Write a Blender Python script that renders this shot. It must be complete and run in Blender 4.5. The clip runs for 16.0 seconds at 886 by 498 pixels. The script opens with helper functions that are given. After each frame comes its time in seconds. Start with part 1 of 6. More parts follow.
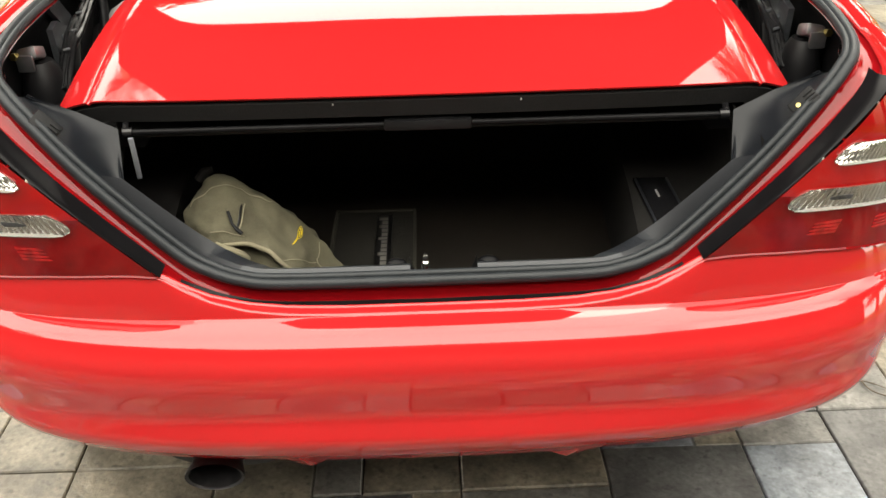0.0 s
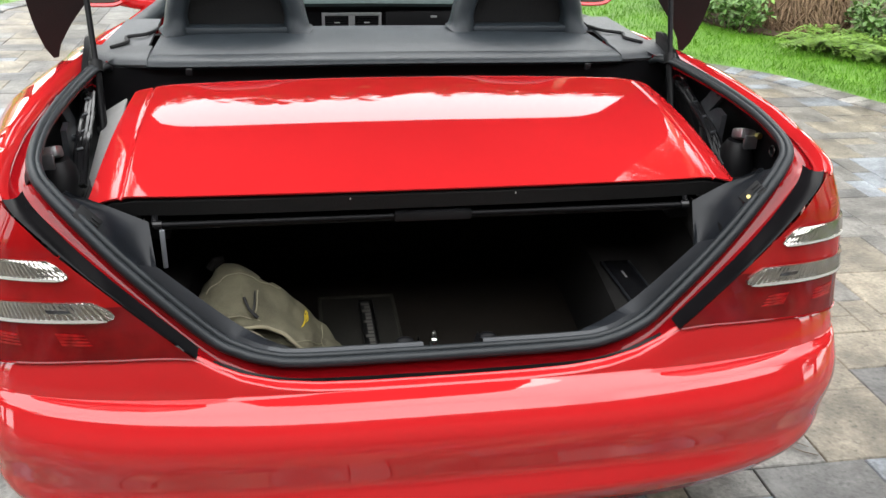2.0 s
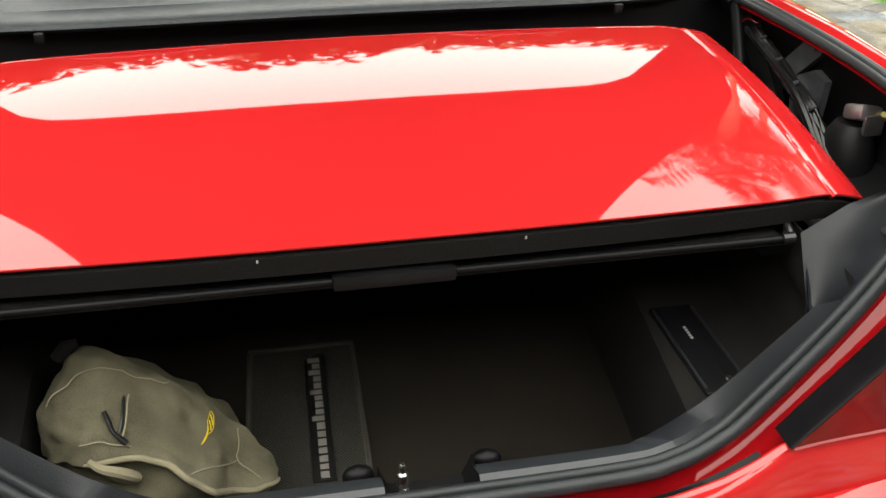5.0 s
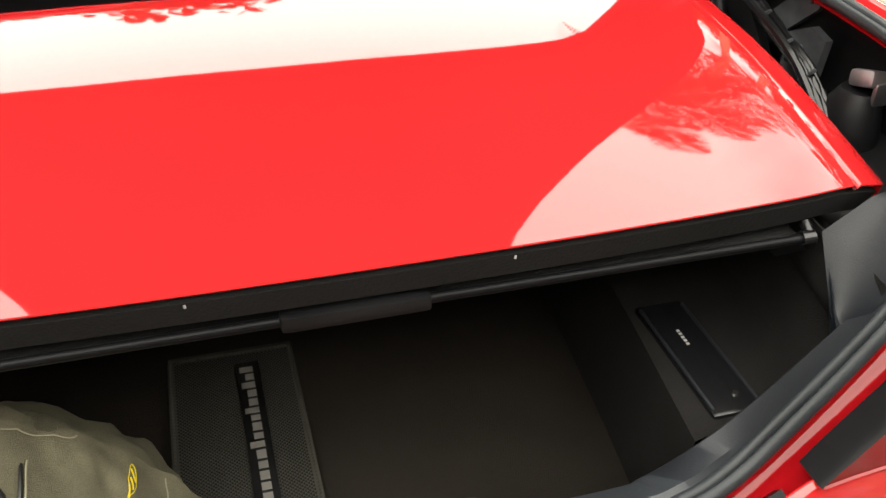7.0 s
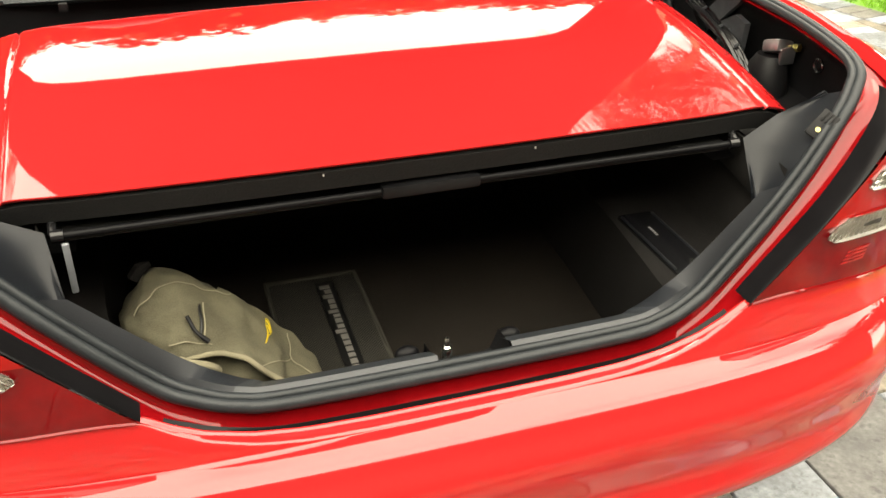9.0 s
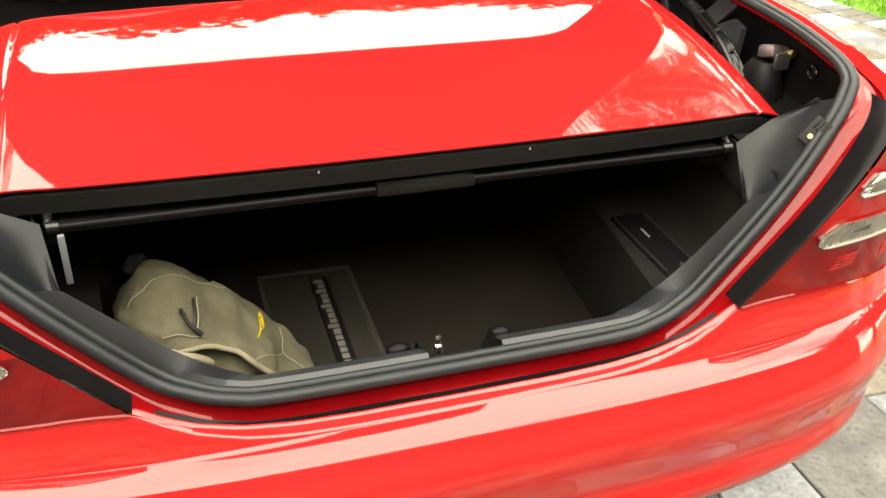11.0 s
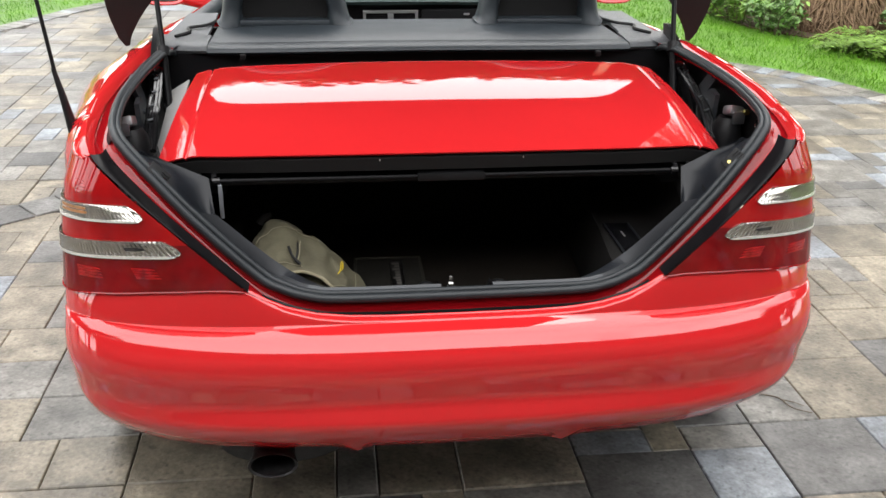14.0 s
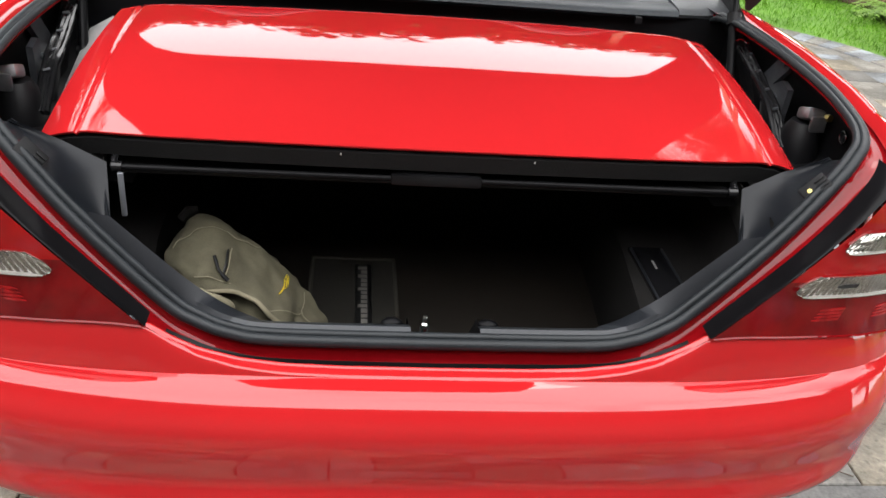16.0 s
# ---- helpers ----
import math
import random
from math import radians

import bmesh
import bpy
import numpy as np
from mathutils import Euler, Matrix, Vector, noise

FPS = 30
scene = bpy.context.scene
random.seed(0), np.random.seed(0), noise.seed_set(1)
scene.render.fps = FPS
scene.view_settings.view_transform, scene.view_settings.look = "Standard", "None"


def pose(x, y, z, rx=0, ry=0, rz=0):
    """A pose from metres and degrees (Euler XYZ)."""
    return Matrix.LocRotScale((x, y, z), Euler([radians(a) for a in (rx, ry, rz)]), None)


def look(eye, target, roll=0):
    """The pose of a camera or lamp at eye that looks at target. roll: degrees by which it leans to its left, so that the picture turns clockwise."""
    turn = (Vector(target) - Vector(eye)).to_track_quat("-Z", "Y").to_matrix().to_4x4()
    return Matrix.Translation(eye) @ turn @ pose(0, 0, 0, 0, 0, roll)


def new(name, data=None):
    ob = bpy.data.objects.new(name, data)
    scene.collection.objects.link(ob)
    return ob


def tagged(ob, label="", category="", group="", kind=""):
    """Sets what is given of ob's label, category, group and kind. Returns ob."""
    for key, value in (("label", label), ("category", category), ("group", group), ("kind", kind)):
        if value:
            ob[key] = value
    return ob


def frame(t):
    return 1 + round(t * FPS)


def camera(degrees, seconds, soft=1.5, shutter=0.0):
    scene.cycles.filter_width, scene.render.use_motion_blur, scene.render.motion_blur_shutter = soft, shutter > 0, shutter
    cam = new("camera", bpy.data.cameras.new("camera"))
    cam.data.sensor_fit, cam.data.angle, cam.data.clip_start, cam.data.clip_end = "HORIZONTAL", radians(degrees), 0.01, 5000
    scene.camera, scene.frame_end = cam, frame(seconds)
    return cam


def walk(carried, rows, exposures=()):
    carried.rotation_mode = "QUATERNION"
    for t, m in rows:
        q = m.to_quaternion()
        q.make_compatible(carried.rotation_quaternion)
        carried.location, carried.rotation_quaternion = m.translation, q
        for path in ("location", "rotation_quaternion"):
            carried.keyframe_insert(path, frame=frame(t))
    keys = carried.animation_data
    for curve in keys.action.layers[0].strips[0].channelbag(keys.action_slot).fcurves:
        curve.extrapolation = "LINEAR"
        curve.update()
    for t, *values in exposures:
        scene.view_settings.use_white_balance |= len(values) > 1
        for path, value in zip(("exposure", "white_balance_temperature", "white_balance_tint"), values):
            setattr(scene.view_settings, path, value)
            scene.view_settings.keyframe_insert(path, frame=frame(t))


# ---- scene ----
cam = camera(51.7, 16.0)
PATH = [
    (0, (-0.012, -1.369, 1.507), (0.027, 0.355, 0.494), -1.3),
    (0.5, (0.024, -1.555, 1.508), (-0.018, 0.208, 0.565), -1.3),
    (1, (0.005, -1.641, 1.517), (-0.036, 0.147, 0.622), -1.1),
    (1.5, (-0.169, -1.557, 1.563), (0.046, 0.268, 0.772), -0.2),
    (2, (-0.266, -1.513, 1.571), (0.052, 0.278, 0.739), 1.6),
    (2.5, (-0.285, -1.511, 1.571), (0.016, 0.264, 0.699), 1.8),
    (3, (-0.276, -1.497, 1.572), (0.11, 0.264, 0.707), 1.9),
    (3.5, (-0.227, -1.376, 1.547), (0.083, 0.373, 0.627), 0.5),
    (4, (-0.149, -1.126, 1.531), (-0.112, 0.649, 0.609), -0.9),
    (4.5, (-0.112, -0.958, 1.483), (0.053, 0.792, 0.529), -0.6),
    (7, (-0.13, -0.589, 1.464), (0.358, 0.973, 0.314), 1.9),
    (7.5, (-0.18, -0.791, 1.44), (0.175, 0.782, 0.258), -0.6),
    (8, (-0.287, -0.952, 1.493), (0.162, 0.688, 0.441), -1.1),
    (8.5, (-0.366, -1.036, 1.506), (0.132, 0.629, 0.515), -0.5),
    (9, (-0.366, -1.046, 1.492), (0.182, 0.591, 0.482), 0.6),
    (9.5, (-0.374, -1.052, 1.496), (0.165, 0.583, 0.478), 0.3),
    (12, (-0.335, -1.051, 1.521), (0.192, 0.587, 0.503), 4.3),
    (12.5, (-0.273, -1.314, 1.548), (-0.011, 0.485, 0.716), 3.8),
    (13, (-0.199, -1.539, 1.588), (-0.042, 0.294, 0.804), 2.8),
    (13.5, (-0.251, -1.748, 1.597), (-0.049, 0.081, 0.814), 1.1),
    (14, (-0.251, -1.813, 1.581), (-0.030, -0.005, 0.764), 0.9),
    (14.5, (-0.184, -1.712, 1.579), (-0.068, 0.105, 0.751), -0.6),
    (15, (-0.135, -1.617, 1.566), (-0.147, 0.218, 0.77), -0.7),
    (15.5, (-0.136, -1.509, 1.536), (-0.034, 0.299, 0.686), 3.0),
    (16, (-0.16, -1.282, 1.517), (0.069, 0.464, 0.569), 5.5),
]
walk(cam, [(t, look(eye, target, roll)) for t, eye, target, roll in PATH], [(0, -0.5, 7500, 6), (0.5, -0.85, 6500, 10), (2.0, -0.85, 6500, 8), (3.5, -0.85, 6500, 8), (4.7, -0.7, 7200, 4), (6.8, -0.45, 7100, 6), (7.5, -0.1, 8500, 4), (9.5, -0.15, 8200, 4), (12.0, -0.02, 8300, 3), (12.5, -0.42, 7400, 4), (13.0, -0.82, 6700, 8), (16.0, -0.9, 6600, 10)])

# ---- sky, sun ----
world = bpy.data.worlds.new("sky")
scene.world = world
world.use_nodes = True
wn, wl = world.node_tree.nodes, world.node_tree.links
wn.clear()
w_out, w_bg = wn.new("ShaderNodeOutputWorld"), wn.new("ShaderNodeBackground")
w_sky = wn.new("ShaderNodeTexSky")
w_sky.sky_type, w_sky.sun_disc = "NISHITA", False
SUN_UP, SUN_TURN = radians(62), radians(20)
w_sky.sun_elevation, w_sky.sun_rotation = SUN_UP, SUN_TURN
w_sky.air_density, w_sky.dust_density, w_sky.ozone_density = 1.0, 3.0, 1.0
w_co, w_cl, w_ramp, w_mix = wn.new("ShaderNodeTexCoord"), wn.new("ShaderNodeTexNoise"), wn.new("ShaderNodeValToRGB"), wn.new("ShaderNodeMix")
w_cl.inputs["Scale"].default_value, w_cl.inputs["Detail"].default_value, w_cl.inputs["Roughness"].default_value = 2.2, 6.0, 0.55
w_ramp.color_ramp.elements[0].position, w_ramp.color_ramp.elements[1].position = 0.22, 0.46
w_mix.data_type = "RGBA"
w_mix.inputs["B"].default_value = (24.0, 24.0, 24.4, 1)
wl.new(w_co.outputs["Generated"], w_cl.inputs["Vector"])
wl.new(w_cl.outputs["Fac"], w_ramp.inputs["Fac"])
wl.new(w_ramp.outputs["Color"], w_mix.inputs["Factor"])
wl.new(w_sky.outputs["Color"], w_mix.inputs["A"])
# the sky is a little brighter low down than overhead
w_sep, w_rng, w_mul = wn.new("ShaderNodeSeparateXYZ"), wn.new("ShaderNodeMapRange"), wn.new("ShaderNodeVectorMath")
w_rng.interpolation_type = "SMOOTHSTEP"
w_rng.inputs["From Min"].default_value, w_rng.inputs["From Max"].default_value = 0.50, 0.95
w_rng.inputs["To Min"].default_value, w_rng.inputs["To Max"].default_value = 3.0, 2.7
w_mul.operation = "SCALE"
wl.new(w_co.outputs["Generated"], w_sep.inputs["Vector"])
wl.new(w_sep.outputs["Z"], w_rng.inputs["Value"])
wl.new(w_mix.outputs["Result"], w_mul.inputs[0])
wl.new(w_rng.outputs["Result"], w_mul.inputs["Scale"])
wl.new(w_mul.outputs["Vector"], w_bg.inputs["Color"])
w_bg.inputs["Strength"].default_value = 0.118
wl.new(w_bg.outputs["Background"], w_out.inputs["Surface"])

sun = new("sun", bpy.data.lights.new("sun", "SUN"))
sun.data.energy, sun.data.angle, sun.data.color = 0.4, radians(14), (1.0, 0.96, 0.9)
sun.matrix_world = look((2.0, 5.5, 11.0), (0, 0, 0))


# ---- materials ----
def material(name, base, rough=0.5, metal=0.0, vary=0.0, scale=8.0, bump=0.0, fine=60.0, coat=0.0, ior=1.5, tint=None, spec=0.5, random_tint=0.0, sheen=0.0):
    """A principled material: base colour with large stains and a fine grain, and a bump from the grain."""
    m = bpy.data.materials.new(name)
    m.use_nodes = True
    n, l = m.node_tree.nodes, m.node_tree.links
    b = n["Principled BSDF"]
    b.inputs["Base Color"].default_value = (*base, 1)
    b.inputs["Roughness"].default_value = rough
    b.inputs["Metallic"].default_value = metal
    b.inputs["IOR"].default_value = ior
    b.inputs["Specular IOR Level"].default_value = spec
    b.inputs["Coat Weight"].default_value = coat
    b.inputs["Coat Roughness"].default_value = 0.02
    b.inputs["Sheen Weight"].default_value = sheen
    co = n.new("ShaderNodeTexCoord")
    if vary > 0 or random_tint > 0:
        large, small, add = n.new("ShaderNodeTexNoise"), n.new("ShaderNodeTexNoise"), n.new("ShaderNodeMath")
        large.inputs["Scale"].default_value, large.inputs["Detail"].default_value = scale, 5.0
        small.inputs["Scale"].default_value, small.inputs["Detail"].default_value = fine, 4.0
        l.new(co.outputs["Object"], large.inputs["Vector"])
        l.new(co.outputs["Object"], small.inputs["Vector"])
        add.operation = "ADD"
        l.new(large.outputs["Fac"], add.inputs[0])
        l.new(small.outputs["Fac"], add.inputs[1])
        rng = n.new("ShaderNodeMapRange")
        rng.inputs["From Min"].default_value, rng.inputs["From Max"].default_value = 0.6, 1.4
        l.new(add.outputs[0], rng.inputs["Value"])
        mix = n.new("ShaderNodeMix")
        mix.data_type = "RGBA"
        lo = tuple(c * (1 - vary) for c in base)
        hi = tuple(min(1, c * (1 + vary)) for c in (tint or base))
        mix.inputs["A"].default_value, mix.inputs["B"].default_value = (*lo, 1), (*hi, 1)
        l.new(rng.outputs["Result"], mix.inputs["Factor"])
        colour = mix.outputs["Result"]
        if random_tint > 0:
            info, hue, r2 = n.new("ShaderNodeObjectInfo"), n.new("ShaderNodeHueSaturation"), n.new("ShaderNodeMapRange")
            r2.inputs["To Min"].default_value, r2.inputs["To Max"].default_value = 1 - random_tint, 1 + random_tint
            l.new(info.outputs["Random"], r2.inputs["Value"])
            l.new(r2.outputs["Result"], hue.inputs["Value"])
            l.new(colour, hue.inputs["Color"])
            colour = hue.outputs["Color"]
        l.new(colour, b.inputs["Base Color"])
        if rough < 0.9 and coat == 0:
            rr = n.new("ShaderNodeMapRange")
            rr.inputs["To Min"].default_value, rr.inputs["To Max"].default_value = max(0.02, rough - 0.08), min(1, rough + 0.1)
            l.new(large.outputs["Fac"], rr.inputs["Value"])
            l.new(rr.outputs["Result"], b.inputs["Roughness"])
    if bump > 0:
        g, bp = n.new("ShaderNodeTexNoise"), n.new("ShaderNodeBump")
        g.inputs["Scale"].default_value, g.inputs["Detail"].default_value = fine, 5.0
        l.new(co.outputs["Object"], g.inputs["Vector"])
        bp.inputs["Strength"].default_value, bp.inputs["Distance"].default_value = bump, 0.004
        l.new(g.outputs["Fac"], bp.inputs["Height"])
        l.new(bp.outputs["Normal"], b.inputs["Normal"])
    return m


PAINT = material("red paint", (0.50, 0.0155, 0.0185), 0.6, vary=0.05, scale=3, fine=900, coat=1.0, tint=(0.53, 0.0165, 0.0195), spec=0.0)
PAINT.node_tree.nodes["Principled BSDF"].inputs["Coat IOR"].default_value = 1.72
PAINT.node_tree.nodes["Principled BSDF"].inputs["Coat Roughness"].default_value = 0.03
# the body red again, with the shade of the boot gutter in its colour
PAINT_SHADED = material("red paint shaded", (0.25, 0.004, 0.007), 0.5, vary=0.1, coat=0.8, spec=0.0)
BLACK_GLOSS = material("black gloss plastic", (0.008, 0.008, 0.009), 0.2, vary=0.2)
BLACK_TRIM = material("black trim plastic", (0.008, 0.008, 0.009), 0.42, vary=0.3, scale=14, bump=0.15, fine=500, spec=0.22)
GREY_TRIM = material("grey boot trim", (0.016, 0.018, 0.022), 0.42, vary=0.25, scale=10, bump=0.2, fine=700, spec=0.3)
SILL_TOP = material("light grey sill plastic", (0.030, 0.034, 0.040), 0.4, vary=0.2, scale=12, bump=0.15, fine=700)
SILL_GREY = material("grey sill plastic", (0.007, 0.0085, 0.0115), 0.34, vary=0.25, scale=10, bump=0.2, fine=700, spec=0.3)
RUBBER = material("rubber seal", (0.019, 0.0225, 0.026), 0.42, vary=0.3, scale=25, bump=0.1, fine=300, spec=0.35)
CARPET = material("black carpet", (0.0125, 0.0116, 0.0114), 0.95, vary=0.4, scale=9, bump=0.8, fine=650, tint=(0.014, 0.0129, 0.0124), spec=0.2)
FLOOR_CARPET = material("boot floor carpet", (0.018, 0.0142, 0.0108), 0.95, vary=0.35, scale=7, bump=0.8, fine=650, spec=0.25)
LINING = material("lid lining", (0.013, 0.013, 0.0136), 0.85, vary=0.35, scale=8, bump=0.5, fine=400)
LEATHER = material("dark grey leather", (0.020, 0.0265, 0.033), 0.38, vary=0.18, scale=9, bump=0.35, fine=420)
LEATHER_DARK = material("black foam", (0.011, 0.011, 0.0115), 0.75, vary=0.3, bump=0.3, fine=300, spec=0.25)
FLAP_GREY = material("pale grey vinyl", (0.075, 0.080, 0.086), 0.35, vary=0.2, scale=9, bump=0.3, fine=400)
DASH = material("dashboard plastic", (0.050, 0.084, 0.084), 0.6, vary=0.15, scale=6, bump=0.3, fine=500)
SILVER = material("silver plastic", (0.45, 0.46, 0.47), 0.3, metal=0.7, vary=0.1)
STEEL = material("zinc steel", (0.78, 0.78, 0.75), 0.25, metal=1.0, vary=0.25, scale=40)
GREY_GLOSS = material("satin dark grey metal", (0.062, 0.066, 0.074), 0.34, metal=0.2, vary=0.3, scale=30)
ALU = material("bright pressed metal", (0.46, 0.47, 0.49), 0.45, metal=1.0, vary=0.2, scale=40)
STRIP = material("strip rubber", (0.0055, 0.0052, 0.006), 0.3, vary=0.25, scale=20, spec=0.14)
STRUT = material("strut enamel", (0.005, 0.005, 0.006), 0.4, vary=0.2, scale=20, spec=0.15)
GUIDE_GREY = material("grey guide plastic", (0.17, 0.18, 0.20), 0.4, vary=0.15)
TYRE = material("tyre rubber", (0.018, 0.018, 0.018), 0.8, vary=0.3, bump=0.4, fine=200)
SOOT = material("dark exhaust steel", (0.03, 0.03, 0.032), 0.4, metal=0.6, vary=0.4, scale=20)
CANVAS = material("olive canvas", (0.104, 0.093, 0.057), 0.9, vary=0.4, scale=11, bump=0.7, fine=900, tint=(0.152, 0.139, 0.090))
CANVAS_LIGHT = material("canvas binding", (0.245, 0.22, 0.145), 0.88, vary=0.15, scale=20, bump=0.5, fine=800)
THREAD = material("pale thread", (0.28, 0.255, 0.175), 0.9, vary=0.1)
YELLOW = material("yellow print", (0.68, 0.50, 0.02), 0.6, vary=0.1)
MESH_NET = material("grey woven mat", (0.048, 0.045, 0.037), 0.85, vary=0.25, scale=30, bump=0.3, fine=500, spec=0.25)
BADGE = material("black badge", (0.008, 0.008, 0.008), 0.4, vary=0.2)
BADGE_TEXT = material("grey lettering", (0.19, 0.18, 0.165), 0.5, vary=0.1)
WHITE_PLASTIC = material("pale plastic", (0.45, 0.45, 0.44), 0.5, vary=0.1)
WHITE_PAINT = material("white painted board", (0.8, 0.8, 0.78), 0.5, vary=0.05)
SOIL = material("brown mulch", (0.075, 0.045, 0.028), 0.95, vary=0.5, scale=14, bump=1.0, fine=90)
BARK = material("palm bark", (0.42, 0.31, 0.19), 0.9, vary=0.3, scale=7, bump=1.0, fine=40, tint=(0.5, 0.4, 0.27))
ROOTS = material("palm root mass", (0.19, 0.125, 0.075), 0.95, vary=0.5, scale=20, bump=1.0, fine=80)
TRUNK = material("tree bark", (0.12, 0.09, 0.065), 0.9, vary=0.4, bump=1.0, fine=30)
WALL_PAINT = material("brown render", (0.10, 0.085, 0.072), 0.85, vary=0.1, scale=1.5, bump=0.4, fine=60)
JOINT_SAND = material("joint sand", (0.055, 0.05, 0.043), 0.95, vary=0.3, scale=6, bump=0.6, fine=200)


def leaf_material(name, base, tint):
    m = material(name, base, 0.45, vary=0.35, scale=3, fine=25, tint=tint)
    m.node_tree.nodes["Principled BSDF"].inputs["Transmission Weight"].default_value = 0.0
    return m


GRASS = leaf_material("lawn grass", (0.065, 0.18, 0.010), (0.105, 0.24, 0.017))
GRASS.node_tree.nodes["Principled BSDF"].inputs["Roughness"].default_value = 0.6
SHRUB = leaf_material("shrub leaf", (0.075, 0.17, 0.04), (0.14, 0.26, 0.06))
FERN = leaf_material("fern leaf", (0.10, 0.22, 0.03), (0.2, 0.34, 0.05))
PALM_LEAF = leaf_material("palm leaf", (0.05, 0.10, 0.022), (0.075, 0.14, 0.03))
TREE_LEAF = leaf_material("tree leaf", (0.04, 0.085, 0.02), (0.06, 0.12, 0.03))


def paver_material(name, a, b, c):
    """Concrete paver: blotches of two shades over a base, a shade of its own for each piece, and a sandy grain."""
    m = material(name, a, 0.35, vary=0.36, scale=6.5, fine=70, bump=0.6, tint=b, random_tint=0.16)
    n, l = m.node_tree.nodes, m.node_tree.links
    bsdf = n["Principled BSDF"]
    old = bsdf.inputs["Base Color"].links[0].from_socket
    co, st, ramp, mix = n.new("ShaderNodeTexCoord"), n.new("ShaderNodeTexNoise"), n.new("ShaderNodeValToRGB"), n.new("ShaderNodeMix")
    geo = n.new("ShaderNodeNewGeometry")
    st.inputs["Scale"].default_value, st.inputs["Detail"].default_value, st.inputs["Roughness"].default_value = 3.8, 8.0, 0.68
    ramp.color_ramp.elements[0].position, ramp.color_ramp.elements[1].position = 0.45, 0.68
    mix.data_type = "RGBA"
    mix.inputs["B"].default_value = (*c, 1)
    l.new(geo.outputs["Position"], st.inputs["Vector"])
    l.new(st.outputs["Fac"], ramp.inputs["Fac"])
    l.new(ramp.outputs["Color"], mix.inputs["Factor"])
    l.new(old, mix.inputs["A"])
    shade, own = n.new("ShaderNodeMapRange"), n.new("ShaderNodeHueSaturation")
    shade.inputs["To Min"].default_value, shade.inputs["To Max"].default_value = 0.60, 1.10
    l.new(geo.outputs["Random Per Island"], shade.inputs["Value"])
    l.new(shade.outputs["Result"], own.inputs["Value"])
    l.new(mix.outputs["Result"], own.inputs["Color"])
    # broad weathering over all pieces, and dark pits
    broad, pits, b_rng, p_rng, mul, wear = (n.new("ShaderNodeTexNoise"), n.new("ShaderNodeTexNoise"), n.new("ShaderNodeMapRange"), n.new("ShaderNodeMapRange"), n.new("ShaderNodeMath"), n.new("ShaderNodeHueSaturation"))
    broad.inputs["Scale"].default_value, broad.inputs["Detail"].default_value, broad.inputs["Roughness"].default_value = 5.5, 9.0, 0.72
    pits.inputs["Scale"].default_value, pits.inputs["Detail"].default_value = 42.0, 3.0
    b_rng.inputs["From Min"].default_value, b_rng.inputs["From Max"].default_value = 0.36, 0.62
    b_rng.inputs["To Min"].default_value, b_rng.inputs["To Max"].default_value = 0.52, 1.16
    p_rng.inputs["From Min"].default_value, p_rng.inputs["From Max"].default_value = 0.30, 0.42
    p_rng.inputs["To Min"].default_value, p_rng.inputs["To Max"].default_value = 0.55, 1.0
    mul.operation = "MULTIPLY"
    for tex, rng_node, slot in ((broad, b_rng, 0), (pits, p_rng, 1)):
        l.new(geo.outputs["Position"], tex.inputs["Vector"])
        l.new(tex.outputs["Fac"], rng_node.inputs["Value"])
        l.new(rng_node.outputs["Result"], mul.inputs[slot])
    l.new(mul.outputs[0], wear.inputs["Value"])
    l.new(own.outputs["Color"], wear.inputs["Color"])
    l.new(wear.outputs["Color"], bsdf.inputs["Base Color"])
    return m


PAVER_TAN = paver_material("tan paver", (0.215, 0.186, 0.140), (0.295, 0.260, 0.198), (0.115, 0.102, 0.08))
PAVER_GREY = paver_material("grey paver", (0.176, 0.168, 0.150), (0.26, 0.25, 0.228), (0.095, 0.091, 0.082))
PAVER_BLUE = paver_material("blue grey paver", (0.20, 0.225, 0.255), (0.30, 0.33, 0.36), (0.13, 0.138, 0.148))
PAVER_DARK = paver_material("charcoal paver", (0.115, 0.112, 0.108), (0.16, 0.158, 0.152), (0.075, 0.074, 0.072))


def glass_material(name, base, rough=0.03, alpha=0.0):
    m = bpy.data.materials.new(name)
    m.use_nodes = True
    b = m.node_tree.nodes["Principled BSDF"]
    b.inputs["Base Color"].default_value = (*base, 1)
    b.inputs["Roughness"].default_value = rough
    b.inputs["Transmission Weight"].default_value = 1.0
    b.inputs["IOR"].default_value = 1.45
    return m


LENS_RED = material("red lamp lens", (0.30, 0.004, 0.006), 0.4, vary=0.14, scale=7, fine=20, coat=0.75, spec=0.0, tint=(0.37, 0.005, 0.006))
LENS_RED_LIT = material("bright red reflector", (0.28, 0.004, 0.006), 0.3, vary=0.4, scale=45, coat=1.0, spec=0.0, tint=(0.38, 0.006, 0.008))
LENS_DARK = material("dark red lens", (0.125, 0.002, 0.004), 0.4, vary=0.25, scale=8, fine=18, coat=0.6, spec=0.0, tint=(0.21, 0.003, 0.005))
LENS_CLEAR = glass_material("clear lamp lens", (0.98, 0.98, 0.97))
CHROME = material("lamp reflector", (0.74, 0.73, 0.70), 0.08, metal=0.95, vary=0.08, scale=60, fine=200)
LAMP_RIM = material("clear lens rim", (0.92, 0.91, 0.88), 0.12, vary=0.1)
AMBER = material("amber bulb cover", (0.62, 0.27, 0.09), 0.25, vary=0.4, scale=60, fine=160)
GLASS = glass_material("windscreen glass", (0.93, 0.97, 0.95), 0.0)
MIRROR = material("mirror glass", (0.8, 0.82, 0.83), 0.02, metal=1.0)
